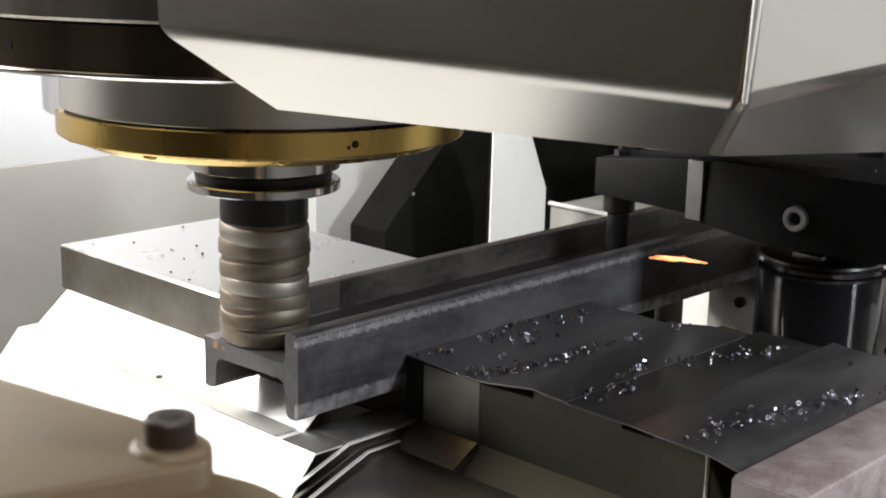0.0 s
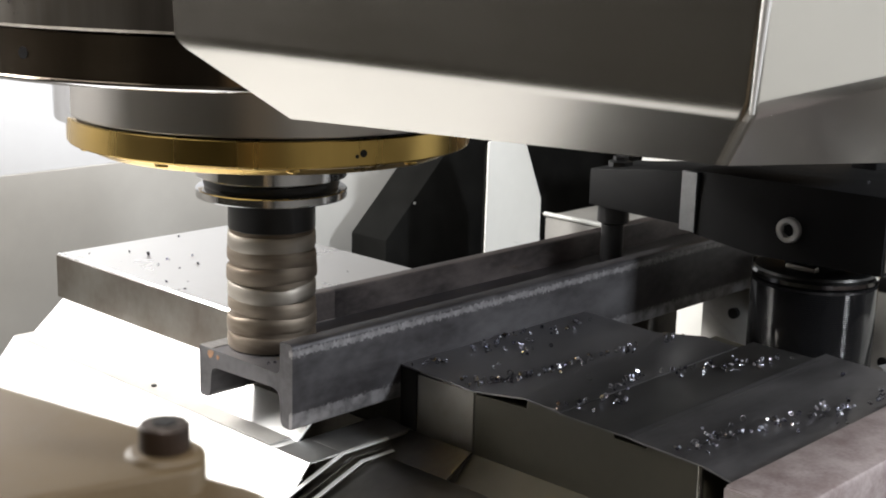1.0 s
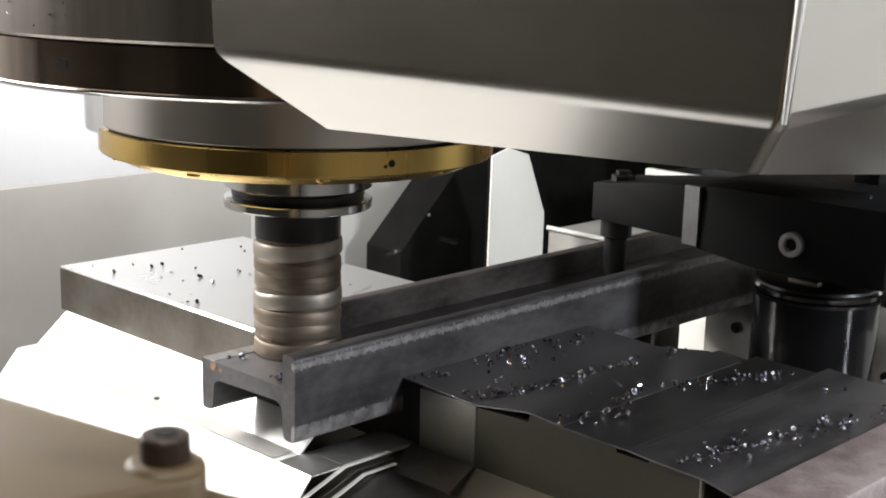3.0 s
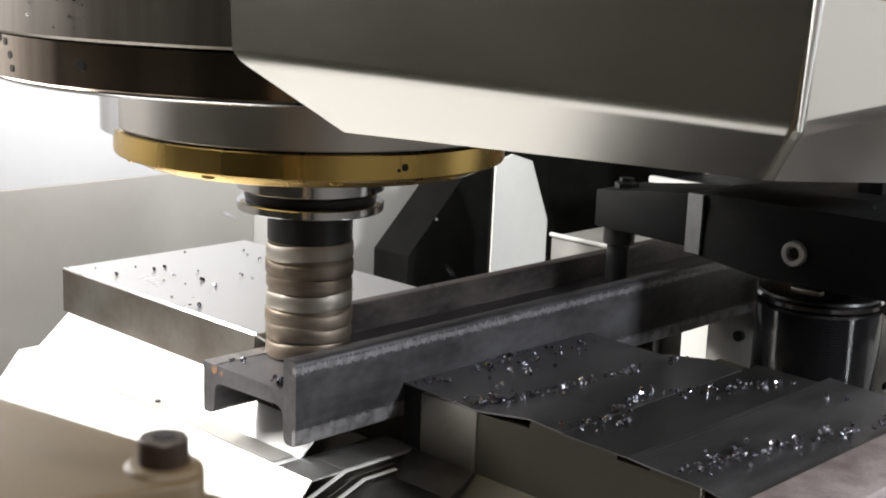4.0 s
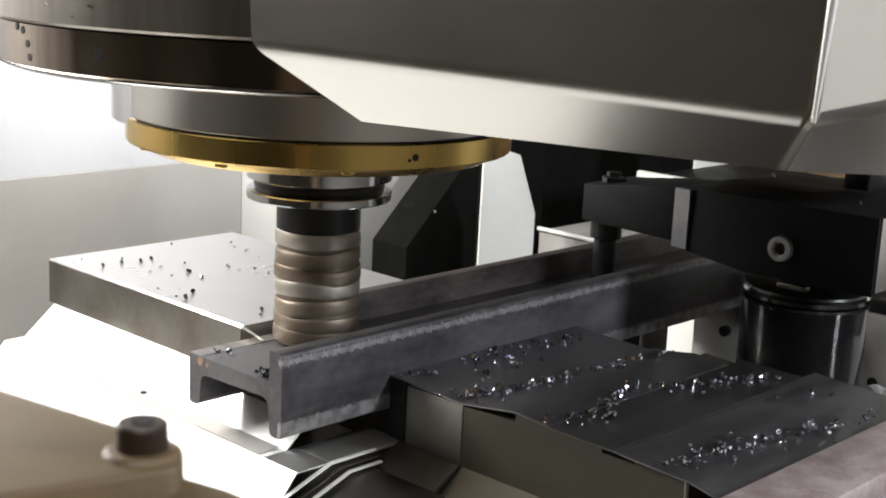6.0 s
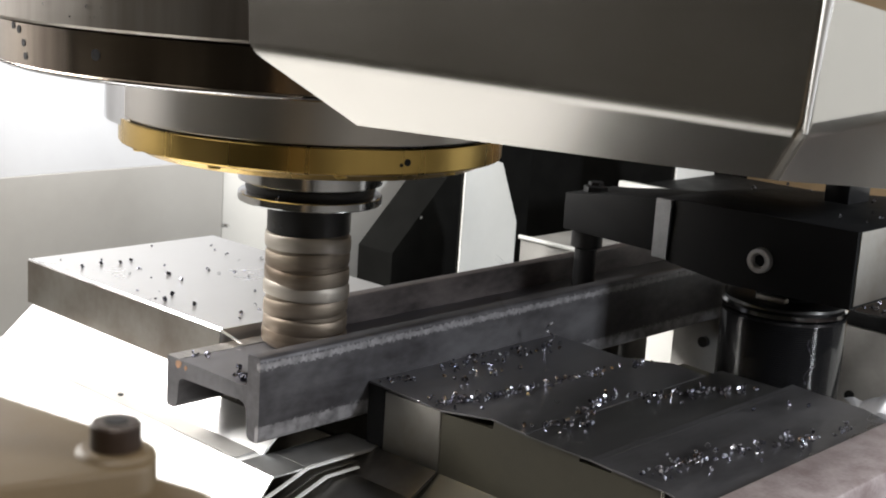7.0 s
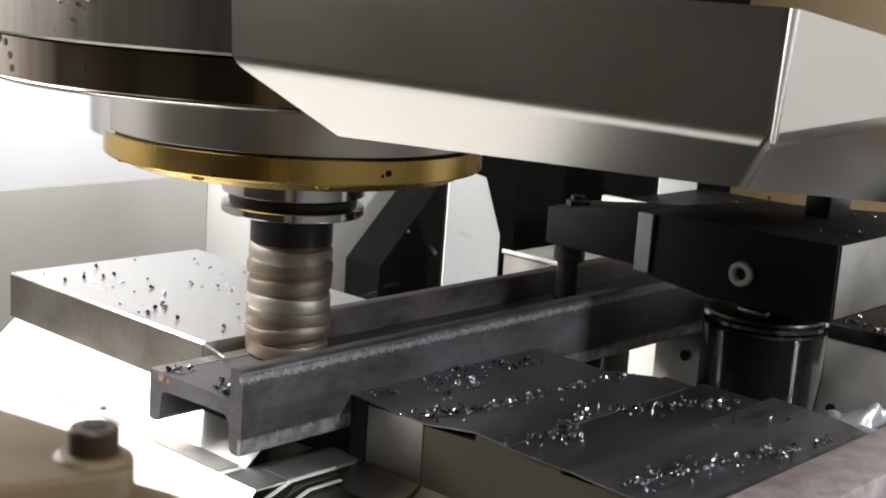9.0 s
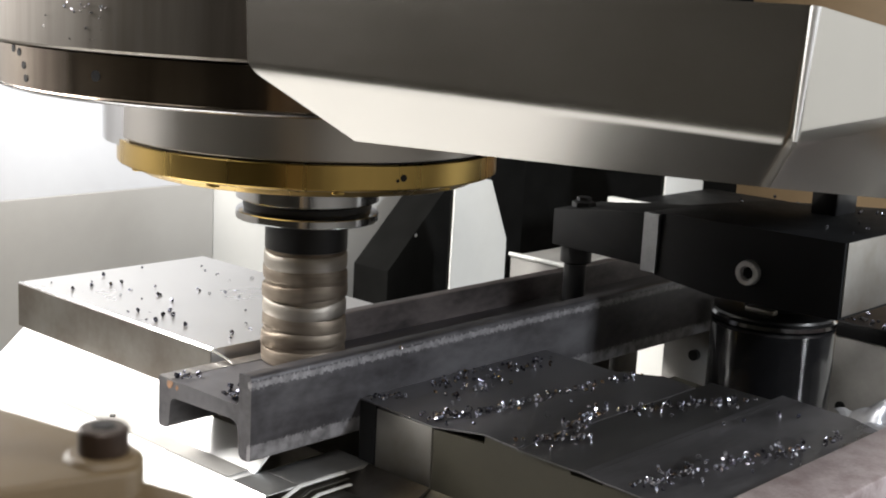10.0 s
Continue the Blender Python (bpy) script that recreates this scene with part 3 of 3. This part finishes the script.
def build_head():
    """All of it is drawn at the pose of 4.5 s; the head's own space is the world's there."""
    h = thing("spindle_head", "stainless milling head with gold ring and sheet-metal cover", "milling head")
    part("gold_ring", lathe([(0.060, 0.1812), (0.1225, 0.1818), (0.1250, 0.1832), (0.1285, 0.1862), (0.1340, 0.1868), (0.1375, 0.1880), (0.1382, 0.1890), (0.1382, 0.2040), (0.1376, 0.2047), (0.1320, 0.2049)], AXIS, 128), GOLD, h, "gold anodised ring", smooth=14)
    part("ring_gap", lathe([(0.1345, 0.2046), (0.1345, 0.2064)], AXIS, 96), BLACK_OXIDE, h)
    c = Vector((*AXIS, 0))
    for ang, z, r in ((254.7, 0.1963, 0.0024), (252.9, 0.1946, 0.0012), (74.7, 0.1963, 0.0024)):
        d = Vector((math.cos(radians(ang)), math.sin(radians(ang)), 0))
        part("ring_hole", cyl(c + d * 0.1372 + Vector((0, 0, z)), c + d * 0.1385 + Vector((0, 0, z)), r, 14), BLACK_OXIDE, h)
    for ang in (199.3, 236.7, 274.1, 311.5, 348.9, 26.3, 63.7, 161.9, 124.5):
        x, y = AXIS[0] + 0.1285 * math.cos(radians(ang)), AXIS[1] + 0.1285 * math.sin(radians(ang))
        part("ring_screw", lathe([(0.0036, 0.1843), (0.0044, 0.1850), (0.0044, 0.1885)], (x, y), 16), GOLD, h)
    part("neck", lathe([(0.1330, 0.2060), (0.1362, 0.2062), (0.1366, 0.2070), (0.1366, 0.2440)], AXIS, 128), NECK, h, smooth=14)
    part("rear_neck", lathe([(0.1395, 0.200), (0.140, 0.2435)], (AXIS[0] + 0.012, AXIS[1] + 0.034), 96), CHROME, h, "bright rear collar")
    dr = part("flange_ring", lathe([(0.2180, 0.2440), (0.2215, 0.2450), (0.2225, 0.2465), (0.2225, 0.2715), (0.2200, 0.2728)], AXIS, 160), BRONZE, h, "dark turned flange ring", smooth=20)
    for ang, z, r in ((171.3, 0.2693, 0.0024), (173.5, 0.2675, 0.0024), (175.2, 0.2599, 0.0024), (175.9, 0.2521, 0.0024), (193.5, 0.2590, 0.0034)):
        a = radians(ang)
        d, c = Vector((math.cos(a), math.sin(a), 0)), Vector((*AXIS, z))
        part("flange_hole", cyl(c + d * 0.2215, c + d * 0.2229, r, 16), BLACK_OXIDE, dr)
    part("lower_rim", lathe([(0.2190, 0.2425), (0.2226, 0.2445), (0.2190, 0.2450)], AXIS, 160), CHROME, dr, "bright lower rim")
    part("housing", lathe([(0.2210, 0.2732), (0.2320, 0.2738), (0.2335, 0.2755), (0.2335, 0.420)], AXIS, 160), TURNED_HOUSING, h, smooth=20)
    flecks, rnd = bmesh.new(), random.Random(21)
    for i in range(22):
        a = radians(rnd.gauss(193, 5))
        p = Vector((AXIS[0] + 0.2338 * math.cos(a), AXIS[1] + 0.2338 * math.sin(a), rnd.uniform(0.279, 0.302)))
        chip_bm(4000 + i, rnd.uniform(0.0008, 0.0019), flecks, Matrix.Translation(p) @ tilt(rnd))
    part("stuck_flecks", flecks, CHIP, h, "bright flecks stuck to the housing")
    part("nose", lathe([(0.0500, 0.1700), (0.0500, 0.1813)], AXIS, 64), BLACK_OXIDE, h)

    # folded cover: front face, inclined lower face, side face and its lower face
    bm = bmesh.new()
    A, C, B, D, ZT, back = (-0.1289, -0.1051, 0.2739), (-0.1004, -0.4126, 0.2692), (-0.1061, -0.1659, 0.2404), (-0.0901, -0.3966, 0.2472), 0.3225, (0.592, 0.097)

    def rear(p):
        if p in (B, D):
            return (p[0] + 0.592, p[1] + 0.193, p[2] - 0.084)
        return (p[0] + back[0], p[1] + back[1], p[2] - (0.05 if p[2] == ZT else 0))

    def high(p):
        # the front widens a little towards its top
        k = 0.06 * (ZT - p[2]) * (1 if p[1] < -0.3 else -1)
        return (p[0] + 0.09 * k, p[1] - 0.99 * k, ZT)

    v = [bm.verts.new(p) for p in (high(A), high(C), C, A, B, D, rear(C), rear(high(C)), rear(D), rear(high(A)), rear(A), rear(B))]
    for f in ((0, 1, 2, 3), (3, 2, 5, 4), (1, 7, 6, 2), (2, 6, 8, 5), (0, 3, 10, 9), (3, 4, 11, 10), (4, 5, 8, 11), (6, 7, 9, 10, 11, 8), (0, 9, 7, 1)):
        bm.faces.new([v[i] for i in f])
    bmesh.ops.recalc_face_normals(bm, faces=bm.faces)
    bm.verts.index_update()
    folds = [e for e in bm.edges if {v.index for v in e.verts} in ({2, 3}, {1, 2}, {2, 5}, {2, 6})]
    bmesh.ops.bevel(bm, geom=folds, offset=0.0045, segments=5, profile=0.5, affect="EDGES", clamp_overlap=True)
    cover = part("sheet_cover", bm, BRUSHED, h, "folded brushed stainless cover", smooth=40)
    flat = cover.modifiers.new("flat_faces", "WEIGHTED_NORMAL")
    flat.weight, flat.keep_sharp = 100, True

    # Added bead whose pale colour draws the highlight along the upright corner.
    part("corner_glint", cyl(Vector(C) + Vector((0.0006, 0.0010, -0.0005)), Vector(high(C)) + Vector((0.0006, 0.0010, -0.0004)), 0.0009, 20, 0.0021), SEAM_GLINT, h, "pale bead standing in for the corner highlight")

    # tool: holder and long-edge cutter, turning about its axis
    t = new("cutting_tool", mesh(lathe([(0.0290, 0.1230), (0.0309, 0.1240), (0.0309, 0.1440), (0.0330, 0.1460)], (0, 0), 64), "holder_shank", BLACK_OXIDE, 35))
    t.parent = h
    tagged(t, "black shank with polished flange and long-edge cutter")
    part("flange", lathe([(0.047, 0.1462), (0.0528, 0.1466), (0.0530, 0.1474), (0.0530, 0.1520), (0.0524, 0.1527), (0.0440, 0.1540), (0.0440, 0.1590), (0.0524, 0.1612), (0.0530, 0.1618), (0.0530, 0.1800), (0.050, 0.1808)], (0, 0), 96), CHROME, t, "polished tool flange with gripper groove", smooth=14)
    part("flange_groove", lathe([(0.0470, 0.1536), (0.0478, 0.1562), (0.0472, 0.1592)], (0, 0), 72), BLACK_OXIDE, t)
    part("core", lathe([(0.0285, 0.0376), (0.0300, 0.0390), (0.0300, 0.1235)], (0, 0), 64), CUTTER, t)
    rows = 7
    pitch = (0.1225 - 0.0385) / rows
    for k in range(rows):
        z0 = 0.0385 + k * pitch
        bm = bmesh.new()
        steps, rings = 96, []
        sect = ((0.0304, 0.0003), (0.0314, 0.0008), (0.0318, 0.0026), (0.0318, pitch * 0.60), (0.0315, pitch * 0.86), (0.0310, pitch * 0.95), (0.0303, pitch * 0.99))
        for r, dz in sect:
            ring = []
            for i in range(steps):
                a = 2 * math.pi * i / steps
                wob = 0.0017 * math.sin(a + k * 2.1) + 0.0006 * math.sin(3 * a + k)
                rr = r + 0.00050 * math.sin(a * 2 + k * 1.9) * (r > 0.0308)
                ring.append(bm.verts.new((rr * math.cos(a), rr * math.sin(a), z0 + dz + wob)))
            rings.append(ring)
        for a, b in zip(rings, rings[1:]):
            for i in range(steps):
                bm.faces.new((a[i], a[(i + 1) % steps], b[(i + 1) % steps], b[i]))
        part("toothed_ring", bm, CARBIDE if k in (3, 6) else CUTTER, t)
    return h, t


# ---- chips ----
def chip_bm(seed, size, bm=None, m=None):
    """A small curled turning, thick enough to have an edge."""
    rnd = random.Random(seed)
    bm = bm or bmesh.new()
    m = m or Matrix.Identity(4)
    turns, n = rnd.uniform(0.5, 1.1), 6
    r, w = size * rnd.uniform(0.3, 0.5), size * rnd.uniform(0.35, 0.7)
    tw, th = rnd.uniform(-0.6, 0.6) * size, size * 0.07
    prev = None
    for i in range(n + 1):
        a = 2 * math.pi * turns * i / n
        q = []
        for rr, dz in ((r, 0), (r, w), (r + th, w), (r + th, 0)):
            q.append(bm.verts.new(m @ Vector((rr * math.cos(a), rr * math.sin(a), dz + tw * i / n))))
        if prev:
            for k in range(4):
                bm.faces.new((prev[k], prev[(k + 1) % 4], q[(k + 1) % 4], q[k]))
        else:
            bm.faces.new(q[::-1])
        prev = q
    bm.faces.new(prev)
    return bm


def cover_z(y):
    line = [(-0.29, 0.0250), (-0.258, 0.0250), (-0.215, 0.0281), (-0.190, 0.0281), (-0.147, 0.0286), (-0.1175, 0.0304), (-0.0715, 0.0236), (0.0, 0.0258)]
    for (a, za), (b, zb) in zip(line, line[1:]):
        if a <= y <= b:
            return za + (zb - za) * (y - a) / (b - a)
    return 0.0268


def tilt(rnd):
    return Euler((rnd.uniform(0, 6.3), rnd.uniform(0, 6.3), rnd.uniform(0, 6.3))).to_matrix().to_4x4()


def spots(rnd, n):
    """Where chips gather on the folded covers: strips along the folds."""
    bands = ((0.107, 0.130, -0.009, -0.015, 0.004, 2), (0.165, 0.295, -0.010, -0.024, 0.012, 6), (0.150, 0.215, -0.034, -0.048, 0.010, 2),
             (0.106, 0.136, -0.060, -0.074, 0.008, 5), (0.140, 0.220, -0.076, -0.086, 0.006, 5), (0.225, 0.310, -0.084, -0.098, 0.008, 4),
             (0.112, 0.150, -0.146, -0.160, 0.007, 4), (0.158, 0.212, -0.150, -0.134, 0.006, 4), (0.215, 0.320, -0.142, -0.192, 0.008, 7),
             (0.110, 0.190, -0.236, -0.252, 0.010, 4), (0.190, 0.300, -0.250, -0.274, 0.008, 6), (0.106, 0.320, -0.030, -0.230, 0.060, 2))
    out = []
    for _ in range(n):
        x0, x1, ya, yb, sd, _w = rnd.choices(bands, [b[5] for b in bands])[0]
        u = rnd.random()
        y = min(-0.006, max(-0.274, ya + (yb - ya) * u + rnd.gauss(0, sd * 0.62)))
        out.append((x0 + (x1 - x0) * u + rnd.gauss(0, 0.004), y, cover_z(y)))
    return out


def build_chips():
    rnd = random.Random(5)
    bm = bmesh.new()
    for i, (x, y, z) in enumerate(spots(rnd, 300)):
        s = rnd.uniform(0.0022, 0.0042)
        chip_bm(i, s, bm, Matrix.Translation((x, y, z + s * 0.42)) @ tilt(rnd))
    solid("chips_on_cover", bm, CHIP, "scattered bright curled steel chips on the dark cover", "metal chips", kind="stuff")
    bm = bmesh.new()
    for i in range(30):
        s = rnd.uniform(0.0016, 0.0030)
        x, y = rnd.uniform(0.06, 0.24), rnd.uniform(0.12, 0.375)
        chip_bm(900 + i, s, bm, Matrix.Translation((x, y, 0.045 + s * 0.42)) @ tilt(rnd))
    solid("chips_on_jaw", bm, DARK_CHIP, "scattered dark curled steel chips on the ground jaw", "metal chips", kind="stuff")
    bm = bmesh.new()
    for i in range(95):
        s = rnd.uniform(0.0024, 0.0046)
        x, y = 0.620 + abs(rnd.gauss(0, 0.025)), rnd.uniform(-0.26, -0.09)
        chip_bm(1900 + i, s, bm, Matrix.Translation((x, y, 0.0285 + s * 0.42)) @ tilt(rnd))
    for i in range(14):
        s = rnd.uniform(0.0022, 0.0036)
        x, y = rnd.uniform(0.43, 0.56), rnd.uniform(-0.205, -0.06)
        chip_bm(2900 + i, s, bm, Matrix.Translation((x, y, 0.144 + s * 0.42)) @ tilt(rnd))
    solid("chips_on_clamp", bm, CHIP, "steel chips lying on the clamp and side rail", "metal chips", kind="stuff")


def build_foil():
    """A crumpled bit of bright foil beside the side plate."""
    bm = bmesh.new()
    bmesh.ops.create_grid(bm, x_segments=26, y_segments=26, size=1)
    for v in bm.verts:
        x, y = v.co.x, v.co.y
        fold = abs(noise.noise(Vector((x * 0.9, y * 0.8, 2.7)))) * 0.034 + abs(noise.noise(Vector((x * 1.8 + 5, y * 1.6, 0.3)))) * 0.010
        r = 1 + 0.30 * noise.noise(Vector((x, y, 9)))
        v.co = Vector((x * 0.034 * r, y * 0.026 * r, fold - 0.020 * (x * x + y * y)))
    bmesh.ops.solidify(bm, geom=bm.faces[:], thickness=0.0004)
    bm.transform(Matrix.Translation((0.378, -0.272, 0.018)) @ Euler((radians(24), radians(-18), radians(30))).to_matrix().to_4x4())
    solid("crumpled_foil", bm, FOIL, "crumpled pale silver foil beside the side plate", "foil", smooth=20)


build_shell()
beam, slices = build_beam()
build_vice()
build_clamp()
bracket = build_far()
head, tool = build_head()
build_chips()
build_foil()

# flying chips land on the covers one after another
flying = []
meshes = [mesh(chip_bm(5000 + i, 0.0026 + 0.0003 * i), "steel_chip", STRAW_CHIP if i == 3 else DARK_CHIP if i == 5 else CHIP, 35) for i in range(6)]
dark_meshes = [mesh(chip_bm(6000 + i, 0.0030 + 0.0004 * i), "steel_chip", CHIP if i == 2 else DARK_CHIP, 35) for i in range(4)]
rnd = random.Random(11)
LANDINGS = spots(rnd, 290)
for i in range(60):
    if i % 4 == 1:
        LANDINGS[i] = (rnd.uniform(0.065, 0.13), rnd.uniform(0.125, 0.37), 0.045)
    else:
        LANDINGS[i] = (abs(rnd.gauss(0.004, 0.012)) + 0.003, rnd.choice((0.020, 0.022, 0.030, 0.080)) + abs(rnd.gauss(0, 0.006)), 0.0375)
for i, (x, y, z) in enumerate(LANDINGS):
    c = new("steel_chip", dark_meshes[i % 4] if i < 60 else meshes[i % 6])
    tagged(c, "small blued dark steel chip thrown by the cutter" if i < 60 and i % 4 != 2 else "small curled bright steel chip thrown by the cutter", "metal chip", "flying chips")
    flying.append((c, 0.1 + 9.6 * ((i * 67) % 290) / 290, Vector((x, y, z + 0.0015))))
curls = []
for i, (turns, size) in enumerate(((1.25, 0.0125), (1.6, 0.0085), (1.1, 0.0110))):
    cb, prev = bmesh.new(), None
    for k in range(37):
        a, u = 2 * math.pi * turns * k / 36, k / 36
        r = 0.0042 * (1 - 0.45 * u)
        q = [cb.verts.new((rr * math.cos(a) + 0.003 * u, rr * math.sin(a), size * 2.6 * u + dz)) for rr, dz in ((r, 0), (r, 0.0015), (r + 0.0005, 0.0015), (r + 0.0005, 0))]
        if prev:
            for m in range(4):
                cb.faces.new((prev[m], prev[(m + 1) % 4], q[(m + 1) % 4], q[m]))
        else:
            cb.faces.new(q[::-1])
        prev = q
    cb.faces.new(prev)
    ob = tagged(new("curled_chip", mesh(cb, "curled_chip", CHIP, 60)), "long thin curled bright steel turning", "metal chip", "flying chips")
    curls.append((ob, (6.2, 6.6, 7.1)[i], Vector(((0.364, -0.208, 0.0275), (0.270, -0.030, 0.0275), (0.129, -0.232, 0.0275))[i])))
sparks = []
for at, land in ((0.0, None), (2.3, Vector((0.180, -0.192, 0.0320))), (7.1, None)):
    if land is None:
        hb = prism([(-0.0125, -0.0009), (-0.0056, 0.0007), (0.0014, -0.0005), (0.0125, -0.0010), (0.0125, -0.0018), (0.0014, -0.0015), (-0.0056, -0.0005), (-0.0125, -0.0018)], "y", -0.0008, 0.0008)
    else:
        hb = chip_bm(7001, 0.010)
    s = tagged(new("hot_chip", mesh(hb, "hot_chip", HOT, 35)), "glowing orange hot steel chip in flight", "metal chip", "flying chips")
    sparks.append((s, at, land))

# head offsets from its place at 4.5 s
FEED = [(0.0, -0.0454, 0.0001), (0.5, -0.0404, -0.0006), (1.0, -0.0348, -0.0003), (1.5, -0.0297, -0.0001), (2.0, -0.0257, -0.0007), (2.5, -0.0191, -0.0001), (4.0, -0.0047, -0.0004), (4.5, 0.0000, -0.0002),
        (5.0, 0.0051, -0.0006), (5.5, 0.0105, -0.0009), (7.0, 0.0247, -0.0010), (7.5, 0.0297, -0.0013), (8.0, 0.0347, -0.0018), (8.5, 0.0343, 0.0025), (9.0, 0.0315, 0.0072), (9.5, 0.0321, 0.0070), (10.0, 0.0340, 0.0007)]


def feed(t):
    for (a, xa, ya), (b, xb, yb) in zip(FEED, FEED[1:]):
        if a <= t <= b:
            k = (t - a) / (b - a)
            return Vector((xa + (xb - xa) * k, ya + (yb - ya) * k, 0))
    return Vector((FEED[-1][1], FEED[-1][2], 0))


def motions():
    walk(head, [(t, pose(x, y, 0)) for t, x, y in FEED])
    # the bracket behind belongs to the machine frame and shifts against the table with the head
    walk(bracket, [(t, pose(x, 0, 0)) for t, x, y in FEED])
    # the tool turns, keyed finely
    walk(tool, [(k * 0.1, pose(AXIS[0], AXIS[1], 0, 0, 0, -76 * k)) for k in range(101)])
    # slices of flange are taken up by the cutter as it arrives
    for s, x in slices:
        xc = x + SLICE / 2 - AXIS[0]
        hit = None
        for k in range(0, 1001):
            if feed(k / 100)[0] >= xc + 0.004:
                hit = k / 100
                break
        if hit is None or hit >= 9.9:
            walk(s, [(0, pose(x, 0, 0)), (10, pose(x, 0, 0))])
            continue
        rows = [(0, pose(x, 0, 0))]
        if hit > 0.2:
            rows.append((hit, pose(x, 0, 0)))
        base = feed(max(hit, 0))
        t = hit + 0.25
        while t < 10:
            o = feed(t) - base
            rows.append((t, pose(x + o.x, min(o.y, 0.0), 0)))
            t += 0.25
        o = feed(10) - base
        rows.append((10, pose(x + o.x, o.y, 0)))
        walk(s, rows)
    # thrown chips: at the cut, then an arc to where they come to rest
    for i, (c, t0, land) in enumerate(flying):
        r = random.Random(300 + i)
        a = [r.uniform(0, 80) for _ in range(3)]
        cut = feed(t0) + Vector((AXIS[0] + 0.012, 0.0965, 0.048))
        start = Vector((max(cut.x, CUT_FROM + 0.004), 0.0965, 0.048))
        rows = [(0, pose(*start, *a))]
        if t0 > 0.12:
            rows.append((t0, pose(*start, *a)))
        span = r.uniform(0.25, 0.4)
        rise = r.uniform(0.05, 0.12)
        for k in range(1, 6):
            u = k / 5
            if t0 + span * u > 9.95:
                break
            p = start.lerp(land, u) + Vector((0, 0, rise * 4 * u * (1 - u)))
            rows.append((t0 + span * u, pose(*p, *[v + 70 * k for v in a])))
        rows.append((10, rows[-1][1]))
        walk(c, rows)
    for ob, t0, land in curls:
        start = Vector((0.1120, 0.0955, 0.0150))
        rows = [(0, pose(*start, 0, 0, 0)), (t0, pose(*start, 0, 0, 0))]
        for k in range(1, 5):
            u = k / 4
            rows.append((t0 + 0.3 * u, pose(*(start.lerp(land, u) + Vector((0, 0, 0.4 * u * (1 - u)))), 8 * u, 12 * u, 60 * u)))
        # blown off the cover again soon after
        rows.append((7.6, rows[-1][1]))
        for k in (1, 2, 3):
            u = k / 3
            rows.append((7.6 + 0.35 * u, pose(*(land.lerp(Vector((0.66, -0.47, -0.45)), u) + Vector((0, 0, 0.5 * u * (1 - u)))), 8 + 40 * u, 12 + 50 * u, 60)))
        rows.append((10, rows[-1][1]))
        walk(ob, rows)
    (s0, _, _), (s1, t1, l1), (s2, t2, _) = sparks
    p0, p1 = Vector((0.231, -0.140, 0.102)), Vector((0.62, -0.42, -0.35))
    walk(s0, [(0, pose(*p0, 0, 0, -46)), (0.1, pose(0.34, -0.20, 0.080, 0, 30, -40)), (0.2, pose(0.46, -0.29, 0.0, 0, 60, -30)), (0.3, pose(*p1, 0, 80, -20)), (10, pose(*p1, 0, 80, -20))])
    inside = Vector((0.108, 0.0965, 0.048))
    far = Vector((0.62, -0.45, -0.40))
    walk(s2, [(0, pose(*inside)), (t2 - 0.1, pose(*inside)), (t2, pose(0.205, 0.05, 0.049, 0, -10, 0)), (t2 + 0.1, pose(0.288, 0.05, 0.052, 0, -18, 0)), (t2 + 0.2, pose(0.62, 0.12, 0.10, 0, 20, 0)),
              (t2 + 0.3, pose(0.80, 0.30, -0.20, 0, 60, 0)), (t2 + 0.4, pose(0.84, 0.34, -0.55, 0, 80, 0)), (10, pose(0.84, 0.34, -0.55, 0, 80, 0))])
    walk(s1, [(0, pose(*inside)), (t1 - 0.1, pose(*inside)), (t1, pose(0.14, -0.06, 0.10, 30, 0, 20)), (t1 + 0.1, pose(*(l1 + Vector((0.0, 0.012, 0.012))), 60, 0, 60)), (t1 + 0.2, pose(*l1, 90, 0, 90)),
              (t1 + 0.35, pose(0.25, -0.30, 0.06, 120, 40, 120)), (t1 + 0.6, pose(*far, 150, 80, 160)), (10, pose(*far, 150, 80, 160))])


motions()
